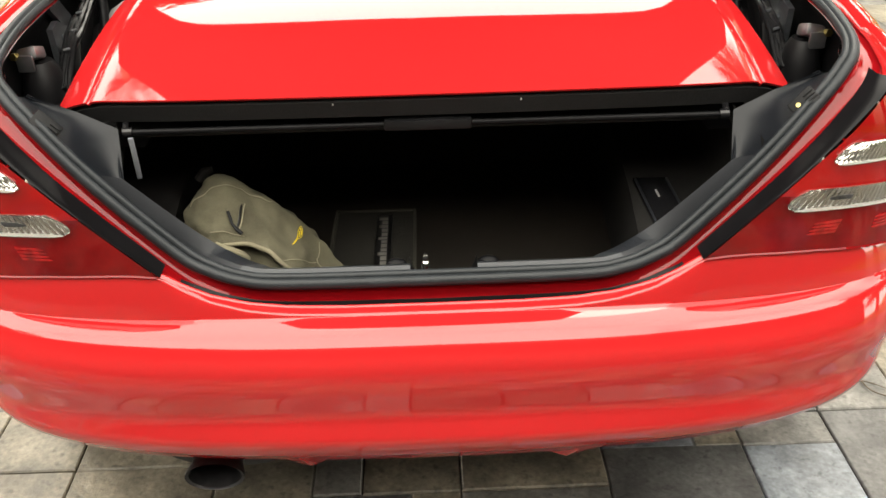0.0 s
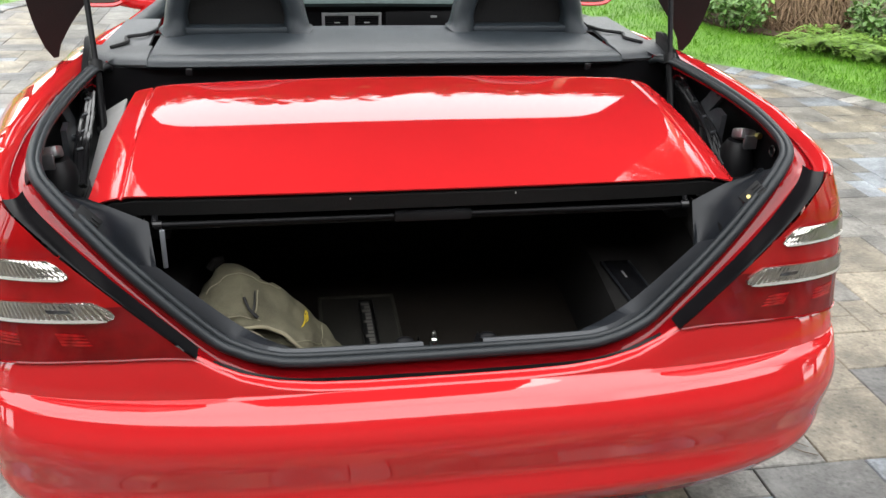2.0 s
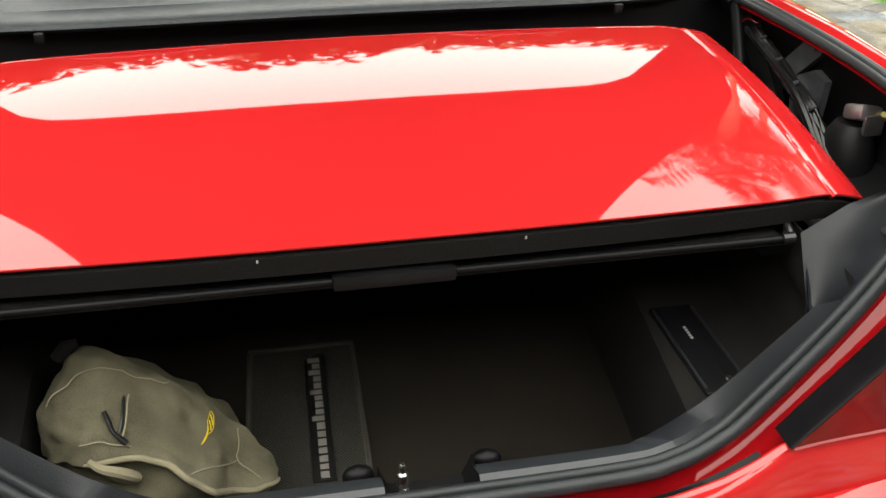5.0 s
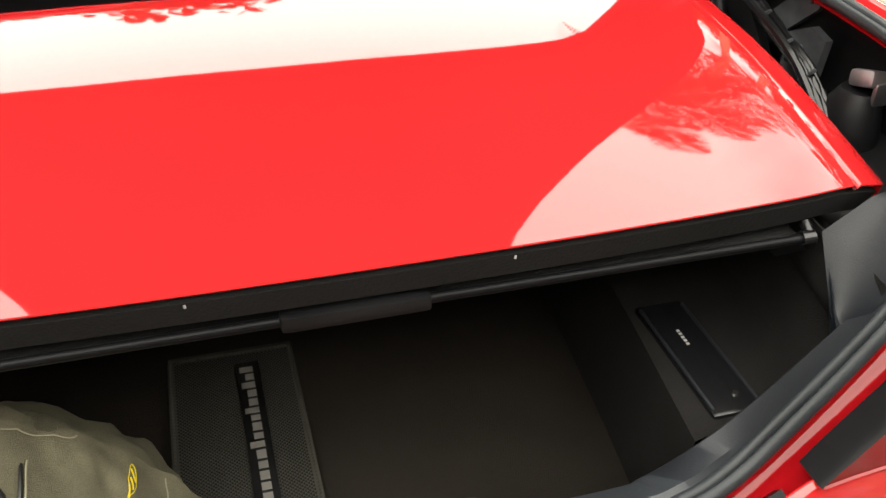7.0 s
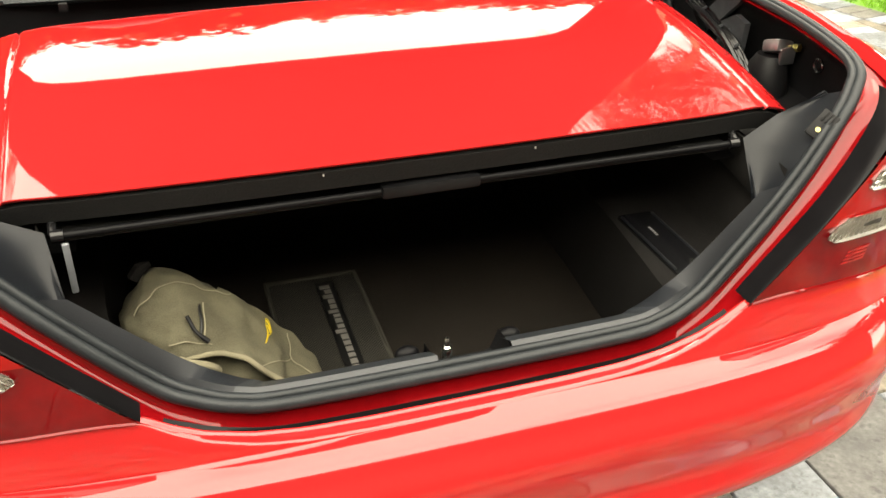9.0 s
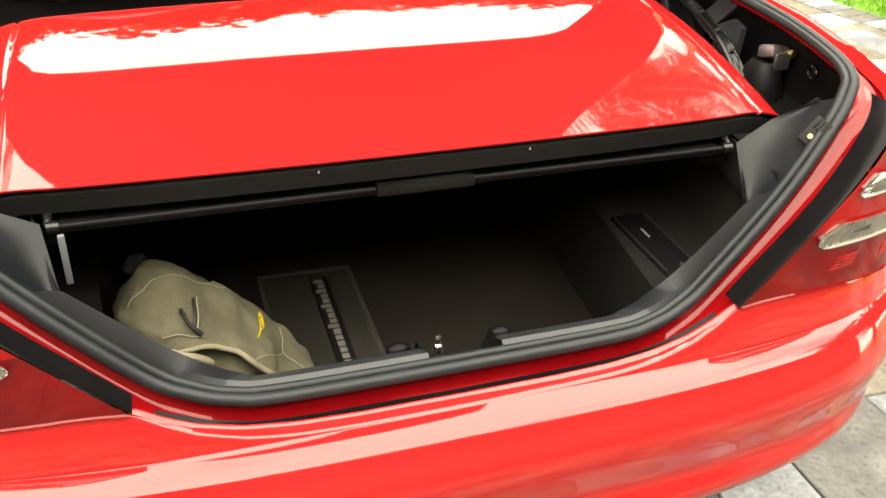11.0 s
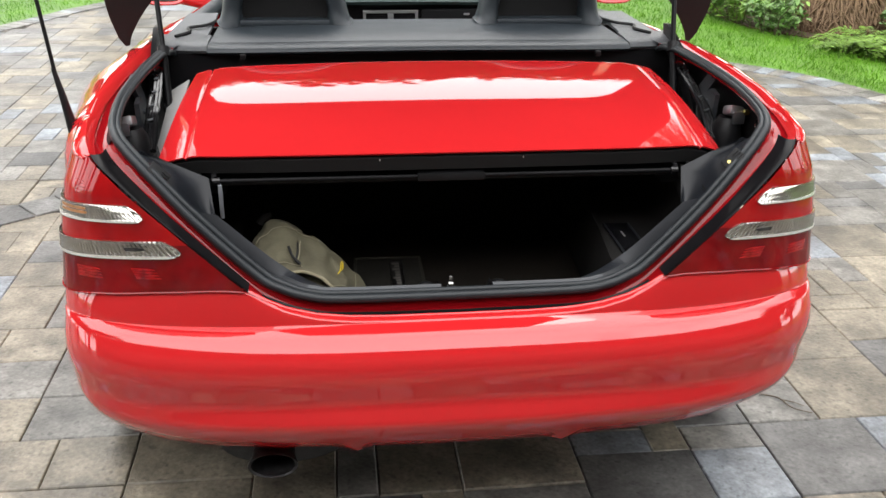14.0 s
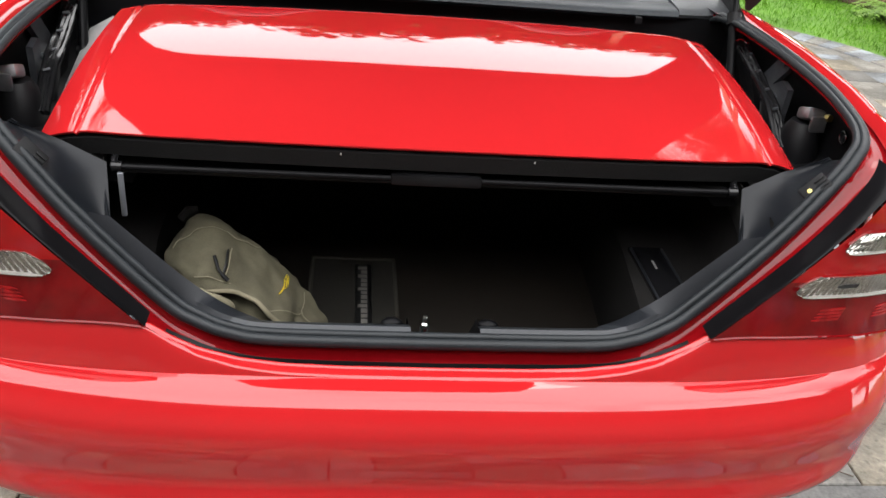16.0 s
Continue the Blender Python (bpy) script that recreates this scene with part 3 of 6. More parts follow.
# black strips beside the lamps, dark gap strip along the lip
K4, K7 = 4 * N_RING, 7 * N_RING + 2
for sx in (-1, 1):
    bm = bmesh.new()
    rows = []
    for t, dy in ((-0.03, 0.006), (0.0, -0.002), (0.06, -0.0055), (0.18, -0.0075), (0.32, -0.0075), (0.44, -0.005), (0.50, 0.001), (0.52, 0.03)):
        row = []
        for i in range(K4, K7):
            wide = lerp(0.74, 1.02, ((i - K4) / (K7 - K4)) ** 1.5) * (1 - 0.5 * max(0, 1 - (i - K4) / 3.0) ** 2)
            q = RA[i].lerp(RC[i], t * wide)
            row.append(Vector((q.x, RA[i].y + dy + 0.3 * max(0, q.y - RA[i].y), q.z)))
        rows.append(row)
    if sx < 0:
        rows = [mirror_x(r) for r in rows]
    loft(bm, rows)
    part("filler_strip", bm, STRIP, car, "black rubber strip between lamp and boot", 60)
bm = bmesh.new()
cut = 4 * N_RING - 1
rows = [both(between(RA, RC, t, dz, dy)[:cut]) for t, dz, dy in ((-0.02, -0.012, 0.008), (0.04, -0.003, 0.004), (0.32, 0.0, 0.003), (0.44, -0.014, 0.006))]
loft(bm, rows)
part("lip_gasket", bm, STRIP, car, "black gasket along the boot lip", 60)

# ---- boot lining ----


def lining(name, rows, mat, label, sharp=50):
    bm = bmesh.new()
    loft(bm, rows)
    return part(name, bm, mat, car, label, sharp)


# inner trim: a sloping frame from the seal down into the boot
SILL_IN = [(0, 0.0, 0.671), (0.25, 0.0, 0.671), (0.288, 0.0, 0.678), (0.335, 0.0, 0.703), (0.398, 0.0, 0.752), (0.505, 0.010, 0.848)]
RIN = spline(SILL_IN, N_RING)
NSILL = len(RIN)
low = [Vector((min(p.x, 0.46), p.y + 0.03, 0.495)) for p in RIN]
for sx in (-1, 1):
    rd = RD[:NSILL]
    # leave the notch for the latch in the middle
    x_cut = 0.038 if sx < 0 else 0.076
    i0 = next(i for i, p in enumerate(RIN) if p.x > x_cut)
    pts = [rd[i0:], between(rd, RIN, 0.15, 0.0085)[i0:], between(rd, RIN, 0.9, 0.005)[i0:], RIN[i0:], between(RIN, low, 0.12, 0, 0.006)[i0:], low[i0:]]
    first = [Vector((x_cut, p[0].y, p[0].z)) for p in pts]
    pts = [[f] + list(p) for f, p in zip(first, pts)]
    if sx < 0:
        pts = [mirror_x(p) for p in pts]
    cut_at = 1 + sum(1 for q in RIN[i0:] if q.x <= 0.30)
    lining("sill_plate", [q[:cut_at] for q in pts], SILL_TOP, "light grey plastic sill of the boot")
    lining("sill_trim", [q[cut_at - 1:] for q in pts], GREY_TRIM, "dark grey plastic side trim of the boot")
# latch notch and latch
bm = bmesh.new()
rows = []
for x, z in ((-0.040, 0.687), (-0.036, 0.670), (-0.030, 0.655), (-0.022, 0.651), (0.056, 0.651), (0.066, 0.655), (0.073, 0.670), (0.078, 0.687)):
    rows.append([(x, -0.052, z - 0.004), (x, -0.03, z), (x, 0.012, z - 0.004), (x, 0.03, 0.60), (x, 0.05, 0.495)])
loft(bm, rows)
part("latch_recess", bm, BLACK_TRIM, car, "black recess for the latch", 30)
for sx in (-1, 1):
    bm = bmesh.new()
    rows = []
    for k in span(0, 1, 6):
        r, h = 0.021 * math.sqrt(max(0.0, 1 - k ** 3)), 0.018 * k
        rows.append([((-0.064 if sx < 0 else 0.100) + 0.95 * r * math.cos(t), 0.022 + 0.6 * r * math.sin(t), 0.655 + h) for t in [2 * math.pi * q / 18 for q in range(18)]])
    loft(bm, rows, closed=True, caps=True)
    part("sill_hump", bm, STRUT, car, "dark rounded hump beside the latch", 60)
bm = bmesh.new()
rod(bm, (0.026, -0.018, 0.650), (0.026, -0.018, 0.6535), 0.011, 16)
part("latch_hole", bm, BADGE, car, "round black hole beside the latch")
bm = bmesh.new()
LATCH = [(0.650, 0.0085), (0.656, 0.0085), (0.657, 0.0060), (0.664, 0.0060), (0.667, 0.0078), (0.684, 0.0078), (0.686, 0.0066), (0.688, 0.0044), (0.699, 0.0042), (0.7015, 0.0028)]
loft(bm, [[(-0.012 + r * math.cos(a), -0.012 + r * math.sin(a), z) for a in [2 * math.pi * k / 16 for k in range(16)]] for z, r in LATCH], closed=True, caps=True)
part("latch", bm, STEEL, car, "bright zinc-plated boot latch pin")

# floor, walls, blind
bm = bmesh.new()
shell(bm, [[(x, y, 0.495 + 0.003 * math.sin(9 * x) * math.sin(7 * y)) for x in span(-0.50, 0.42, 24)] for y in span(0.0, 0.80, 20)], 0.02)
part("boot_floor", bm, FLOOR_CARPET, car, "dark brown carpeted boot floor")
for sx in (-1, 1):
    bm = bmesh.new()
    prof = [(0.36, 0.02), (0.385, 0.24), (0.40, 0.42), (0.41, 0.60), (0.40, 0.79)] if sx > 0 else [(0.46, 0.03), (0.48, 0.24), (0.485, 0.42), (0.48, 0.60), (0.46, 0.79)]
    rows = []
    for xo, yy in prof:
        xs = xo
        rows.append([(sx * xs, yy, 0.49), (sx * (xs + 0.004), yy, 0.62), (sx * (xs + 0.008), yy, 0.695), (sx * (xs + 0.02), yy, 0.70), (sx * (xs + 0.15), yy, 0.702), (sx * (xs + 0.17), yy, 0.72), (sx * (xs + 0.20), yy, 0.88)])
    loft(bm, rows)
    part("boot_side_carpet", bm, CARPET, car, "black carpeted side of the boot", 45)
bm = bmesh.new()
shell(bm, [[(x, 0.79, z) for x in span(-0.62, 0.62, 8)] for z in (0.47, 0.7, 0.90)], 0.02)
part("boot_front_wall", bm, CARPET, car, "black carpeted bulkhead")
bm = bmesh.new()
shell(bm, [[(x, y, 0.886 - 0.012 * math.sin(math.pi * (y - 0.11) / 0.68)) for x in span(-0.52, 0.52, 20)] for y in span(0.112, 0.79, 14)], 0.004)
blind = part("luggage_blind", bm, LINING, car, "black luggage blind drawn under the roof")
bm = bmesh.new()
rod(bm, (-0.52, 0.108, 0.893), (0.52, 0.108, 0.893), 0.0055, 14)
part("blind_rod", bm, STRUT, blind, "black rod of the luggage blind")
bm = bmesh.new()
box(bm, (-0.076, 0.096, 0.884), (0.076, 0.116, 0.9035), 0.006)
part("blind_grip", bm, BLACK_TRIM, blind, "grey plastic grip on the rod")
for sx in (-1, 1):
    bm = bmesh.new()
    rod(bm, (sx * 0.508, 0.108, 0.893), (sx * 0.524, 0.108, 0.893), 0.009, 12)
    rod(bm, (sx * 0.522, 0.108, 0.893), (sx * 0.522, 0.125, 0.903), 0.0065, 10)
    part("rod_end", bm, BLACK_GLOSS, blind, "glossy black end hook of the rod")
bm = bmesh.new()
box(bm, (-0.0045, -0.003, -0.042), (0.0045, 0.003, 0.040), 0.002, Matrix.Translation((-0.507, 0.090, 0.853)) @ Euler((radians(8), 0, radians(8))).to_matrix().to_4x4())
part("blind_guide", bm, GUIDE_GREY, car, "pale guide strip below the rod")

# corner plates under the roof's rear corners
for sx in (-1, 1):
    outer = polyline([(0.520, 0.000, 0.828), (0.546, 0.006, 0.855), (0.592, 0.020, 0.905), (0.634, 0.036, 0.948), (0.672, 0.060, 0.984)], 6)
    inner = polyline([(0.508, 0.014, 0.832), (0.516, 0.040, 0.838), (0.531, 0.104, 0.902), (0.600, 0.118, 0.930), (0.664, 0.092, 0.972)], 6)
    cols = []
    for t in span(0, 1, 8):
        cols.append([(sx * p.x, p.y, p.z) for p in [o.lerp(i, t) + Vector((0, 0.015, -0.010)) * math.sin(math.pi * t) for o, i in zip(outer, inner)]])
    back = [(sx * (p.x + 0.006), p.y + 0.004, p.z - 0.003) for p in inner]
    bm = bmesh.new()
    shell(bm, cols + [back], 0.004 * sx)
    corner = part("corner_plate", bm, SILL_GREY, car, "smooth grey plastic corner plate in the boot", 50)
    bm = bmesh.new()
    shell(bm, [back[:13], [(sx * 0.575, y, z - 0.02) for y, z in ((0.20 + 0.01 * k, p[2]) for k, p in enumerate(back[:13]))]], 0.003 * sx)
    part("corner_return", bm, CARPET, corner, "dark lining behind the corner plate")
    seat_m = Matrix.Translation((sx * 0.622, 0.036, 0.940)) @ Euler((radians(38), radians(-sx * 48), 0)).to_matrix().to_4x4()
    bm = bmesh.new()
    box(bm, (-0.024, -0.015, -0.003), (0.024, 0.015, 0.004), 0.003, seat_m)
    for k in range(3):
        box(bm, (0.004, -0.0085 + 0.0065 * k, 0.003), (0.022, -0.0045 + 0.0065 * k, 0.0065), 0.001, seat_m)
    part("stop_bracket", bm, BLACK_TRIM, corner, "black slotted stop bracket")
    if sx > 0:
        bm = bmesh.new()
        rod(bm, seat_m @ Vector((-0.010, 0, 0.002)), seat_m @ Vector((-0.010, 0, 0.007)), 0.0042, 6)
        part("stop_bolt", bm, NUT, corner, "yellow passivated bolt")

# tool niche on the right with the black changer box
bm = bmesh.new()
box(bm, (0.402, 0.04, 0.60), (0.470, 0.250, 0.706), 0.006)
changer = part("changer_box", bm, BLACK_GLOSS, car, "glossy black changer box in the boot side")
bm = bmesh.new()
box(bm, (0.404, 0.05, 0.700), (0.408, 0.24, 0.7085), 0.001)
box(bm, (0.465, 0.05, 0.700), (0.469, 0.24, 0.7085), 0.001)
part("changer_edge", bm, GREY_TRIM, changer, "raised grey edge")
bm = bmesh.new()
for k in range(5):
    box(bm, (0.433, 0.188 - 0.0065 * k, 0.7062), (0.437, 0.192 - 0.0065 * k, 0.7068))
part("changer_print", bm, WHITE_PLASTIC, changer, "small pale printed mark")
bm = bmesh.new()
rod(bm, (0.446, 0.068, 0.704), (0.446, 0.068, 0.7085), 0.004, 10)
part("changer_button", bm, STEEL, changer, "small bright button")


# ---- tail lamps ----
def lamp_point(sx, z, k, out=0.0):
    """On the lamp: k = 0 at the inner edge, 1 at the far end round the corner."""
    w = table(W_TAB, z) + 0.002
    zz = min(max(z, 0.722), 0.990)
    xi = table([(0.722, 0.446), (0.863, 0.594), (0.958, 0.70), (0.990, 0.742)], zz) + 0.004
    a0 = math.asin(min(1, (xi / w)) ** (N_PLAN / 2))
    if k <= 0.75:
        a = lerp(a0, math.pi / 2, k / 0.75)
        x, y = plan_point(a, w, -0.1)
        x2, y2 = plan_point(min(a + 0.01, math.pi / 2), w, -0.1)
        d = Vector((x2 - x, y2 - y, 0)) if a < math.pi / 2 - 0.01 else Vector((0, 1, 0))
    else:
        x, y, d = w, Y_TURN + 0.07 * (k - 0.75) / 0.25, Vector((0, 1, 0))
    nn = Vector((d.y, -d.x, 0)).normalized() if d.length else Vector((1, 0, 0))
    p = Vector((x + swell(y, z), y, z)) + nn * out
    p.y += 0.30 * max(0, z - 0.93) ** 1.0 * (0.3 if k < 0.3 else 0.3)
    return Vector((sx * p.x, p.y, p.z))


def lamp_band(name, sx, zlo, zhi, k0, k1, out, mat, parent, label, n=40, m=5, ribs=0, depth=0.012):
    bm = bmesh.new()
    rows = []
    ts = [0.0, 0.0] + span(0, 1, m) + [1.0, 1.0]
    offs = [out - depth, out - 0.002] + [out] * (m + 1) + [out - 0.002, out - depth]
    for t, o in zip(ts, offs):
        row = []
        for i, k in enumerate(span(k0, k1, n)):
            e = 1.0
            if k0 > 0.02:   # rounded inner end
                e = min(1, math.sqrt(max(0.02, (k - k0) / 0.022)))
            lo, hi = zlo(k), zhi(k)
            mid = lerp(lo, hi, 0.35)
            z = lerp(lerp(mid, lo, e), lerp(mid, hi, e), t)
            facet = ribs and 2 <= len(rows) <= m + 2
            rib = 0.0020 * (i % 2) + 0.0008 * (len(rows) % 2) if facet else 0.0
            row.append(lamp_point(sx, z, k, o - rib))
        rows.append(row)
    loft(bm, rows)
    return part(name, bm, mat, parent, label, 25 if ribs else 50)


for sx in (-1, 1):
    lamp = lamp_band("tail_lamp", sx, lambda k: 0.912 - 0.03 * k, lambda k: 0.992, 0, 1, 0.002, LENS_RED, car, "red tail lamp with two clear bars", m=10)
    lamp_band("lens_lower", sx, lambda k: lip_z(abs(lamp_point(1, 0.722, k).x)) + 0.003, lambda k: 0.826 - 0.042 * k, 0, 1, 0.0015, LENS_DARK, lamp, "dark red lower lens", m=6)
    for k0, k1, z0 in ((0.15, 0.22, 0.750), (0.34, 0.46, 0.745), (0.26, 0.38, 0.925)):
        for q in range(4):
            zq = z0 + 0.0062 * q
            lamp_band("reflex_rib", sx, lambda k: zq - 0.012 * k, lambda k: zq + 0.0048 - 0.012 * k, k0, k1, 0.0030, LENS_RED_LIT, lamp, "bright red reflex rib", n=8, m=2, depth=0.003)
    lamp_band("lens_middle", sx, lambda k: 0.826 - 0.042 * k, lambda k: 0.912 - 0.03 * k, 0, 1, 0.002, LENS_RED, lamp, "red middle lens", m=4)
    low = lamp_band("reversing_light", sx, lambda k: 0.803 - 0.033 * k, lambda k: 0.836 - 0.032 * k, 0.035, 0.99, 0.0058, CHROME, lamp, "clear ribbed reversing light", n=120, m=5, ribs=1)
    up = lamp_band("turn_signal", sx, lambda k: 0.876 - 0.022 * k, lambda k: 0.908 - 0.024 * k, 0.035, 0.99, 0.0058, CHROME, lamp, "clear ribbed turn signal", n=100, m=5, ribs=1)
    lamp_band("light_rim", sx, lambda k: 0.7995 - 0.033 * k, lambda k: 0.8048 - 0.033 * k, 0.066, 0.99, 0.0064, LAMP_RIM, low, "bright lower rim", n=40, m=2, depth=0.006)
    lamp_band("light_rim", sx, lambda k: 0.8735 - 0.022 * k, lambda k: 0.8775 - 0.022 * k, 0.070, 0.99, 0.0064, LAMP_RIM, up, "bright lower rim", n=40, m=2, depth=0.006)
    # dark reflection of the bulb, modelled as a grey streak on the reflector
    lamp_band("bulb_reflection", sx, lambda k: 0.8165 - 0.033 * k, lambda k: 0.8235 - 0.032 * k, 0.13, 0.20, 0.0061, GREY_GLOSS, low, "dark streak for the bulb's reflection", n=14, m=2, depth=0.003)
    if sx < 0:
        for dz in (0.0, 0.008):
            lamp_band("amber_bulb", sx, lambda k: 0.888 + dz - 0.023 * k, lambda k: 0.8935 + dz - 0.023 * k, 0.30, 0.55, 0.0061, AMBER, up, "faint amber bulb", n=12, m=2, depth=0.003)
    lamp_band("clear_cover", sx, lambda k: 0.799 - 0.033 * k, lambda k: 0.838 - 0.032 * k, 0.033, 1.0, 0.0074, LENS_CLEAR, lamp, "clear smooth cover", n=24, m=3, depth=0.001)
    lamp_band("clear_cover", sx, lambda k: 0.873 - 0.022 * k, lambda k: 0.910 - 0.024 * k, 0.033, 1.0, 0.0074, LENS_CLEAR, lamp, "clear smooth cover", n=24, m=3, depth=0.001)
    # thin edge below the lamp, in the same shade-darkened red
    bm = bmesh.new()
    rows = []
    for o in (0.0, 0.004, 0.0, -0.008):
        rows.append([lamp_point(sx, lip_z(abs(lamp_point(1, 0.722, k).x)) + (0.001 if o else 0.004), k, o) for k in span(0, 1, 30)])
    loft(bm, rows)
    part("lamp_gasket", bm, PAINT_SHADED, lamp, "thin dark lamp edge")

# ---- folded hardtop lying in the boot ----
ROOF_R, ROOF_F = Vector((0.648, 0.156, 0.938)), Vector((0.606, 0.64, 1.024))


def roof_point(u, t, drop=0.0):
    """u across from -1 to 1, t from the rear edge (0) to the front edge (1)."""
    a = abs(u)
    h = lerp(ROOF_R.x, ROOF_F.x, t)
    y = lerp(ROOF_R.y, ROOF_F.y, t) - (1 - t) * (0.034 * (1 - a ** 2.2) + 0.032 * (1 - a ** 14))
    z = lerp(ROOF_R.z, ROOF_F.z, (y - 0.089) / 0.551) + 0.020 * math.sin(math.pi * min(1, max(0, t * 0.92 + 0.04)))
    z += 0.014 * (1 - a ** 2.2)
    z -= 0.034 * (1 - 0.7 * t) * (max(0, a - 0.84) / 0.16) ** 2
    g = lerp(0.893, 0.938, t)
    groove = math.exp(-((a - g) / 0.005) ** 2) * 0.004
    front = max(0, (t - 0.93) / 0.07)
    return Vector((h * u, y, z - groove - 0.010 * front ** 2 - drop))


us = span(-1, -0.95, 5) + span(-0.945, -0.86, 24) + span(-0.84, 0.84, 40) + span(0.86, 0.945, 24) + span(0.95, 1, 5)
bm = bmesh.new()
rows = [[roof_point(u, 0.0, 0.0055) + Vector((0, 0.003, 0)) for u in us], [roof_point(u, 0.0, 0.0015) + Vector((0, -0.0005, 0)) for u in us]]
rows += [[roof_point(u, t) for u in us] for t in [0.0, 0.008] + span(0.025, 1, 40)]
rows += [[roof_point(u, 1.0, 0.02) + Vector((0, 0.006, 0)) for u in us]]
loft(bm, rows)
for sx in (-1, 1):
    loft(bm, [[roof_point(sx, t) for t in span(0, 1, 20)], [roof_point(sx, t, 0.022) - Vector((sx * 0.006, 0, 0)) for t in span(0, 1, 20)]])
hardtop = part("folded_hardtop", bm, PAINT, car, "glossy red hardtop panel folded into the boot", 35)
bm = bmesh.new()
shell(bm, [[roof_point(u * 0.985, t, 0.013) + Vector((0, 0.004 if t == 0 else 0, 0)) for u in span(-1, 1, 30)] for t in span(0, 1, 10)], 0.032)
part("hardtop_liner", bm, LEATHER_DARK, hardtop, "black underside of the hardtop")
for x in (-0.16, 0.16):
    bm = bmesh.new()
    rod(bm, (x, 0.097, 0.939), (x, 0.097, 0.935), 0.0014, 8)
    part("drip_nib", bm, WHITE_PLASTIC, hardtop, "tiny pale nib under the edge")

# ---- shelf behind the seats ----
def deck_row(y, dz, x0, x1, n=24):
    return [(x, y + 0.07 * (abs(x) / 0.75) ** 4, 1.055 + dz - 0.012 * (abs(x) / 0.75) ** 2) for x in span(x0, x1, n)]


bm = bmesh.new()
shell(bm, [deck_row(y, dz, -0.60, 0.60) for y, dz in ((0.752, -0.024), (0.738, -0.020), (0.733, -0.013), (0.737, -0.005), (0.752, 0.0), (0.80, 0.002), (0.806, -0.001), (0.812, 0.002), (0.95, 0.0), (1.10, 0.0), (1.20, -0.01), (1.22, -0.05))], 0.006)
deck = part("rear_shelf", bm, LEATHER, car, "dark grey leather-grained shelf behind the seats", 50)
for sx in (-1, 1):
    bm = bmesh.new()
    rows = [[(sx * abs(x), y, z) for x, y, z in deck_row(y0, dz, 0.6005, x1, 8)] for y0, dz, x1 in ((0.752, -0.020, 0.735), (0.738, -0.016, 0.75), (0.733, -0.008, 0.76), (0.745, 0.002, 0.768), (0.80, 0.007, 0.772), (0.87, 0.009, 0.768))]
    shell(bm, rows, 0.006 * sx)
    part("shelf_end", bm, FLAP_GREY, deck, "grey end piece of the shelf")
    bm = bmesh.new()
    rows = [[(sx * x, y, 1.052 + 0.012 * (y - 0.88) / 0.25 - 0.03 * max(0, x - 0.68)) for x in span(0.612, lerp(0.735, 0.71, (y - 0.88) / 0.25), 6)] for y in span(0.882, 1.20, 8)]
    shell(bm, rows, 0.008 * sx)
    part("shelf_flap", bm, FLAP_GREY, deck, "lifted grey corner flap")
    bm = bmesh.new()
    tube(bm, spline([(sx * 0.61, 1.10, 1.060), (sx * 0.625, 1.0, 1.066), (sx * 0.675, 0.98, 1.062), (sx * 0.665, 0.93, 1.06), (sx * 0.70, 0.885, 1.056)], 4), 0.005, 6)
    part("flap_gap", bm, BLACK_TRIM, deck, "black gap between the flaps")
    bm = bmesh.new()
    box(bm, (sx * 0.5 - 0.008, 0.735, 1.018), (sx * 0.5 + 0.008, 0.748, 1.034), 0.003)
    part("shelf_catch", bm, BLACK_TRIM, deck, "small black catch under the shelf edge")
bm = bmesh.new()
shell(bm, [[(x, y, z) for x in span(-0.77, 0.77, 10)] for y, z in ((0.79, 1.03), (0.80, 0.95), (0.80, 0.88))], 0.01)
part("shelf_skirt", bm, BLACK_TRIM, car, "black panel below the shelf")

# ---- roll hoops, seats ----
def hoop_path(cx, hw, h, z0, n=36):
    pts = []
    for i in range(n + 1):
        a = math.pi * i / n
        c, s = math.cos(a), math.sin(a)
        pts.append(Vector((cx - math.copysign(hw * abs(c) ** (2 / 2.7), c), 1.11, z0 + h * abs(s) ** (2 / 2.4))))
    return pts


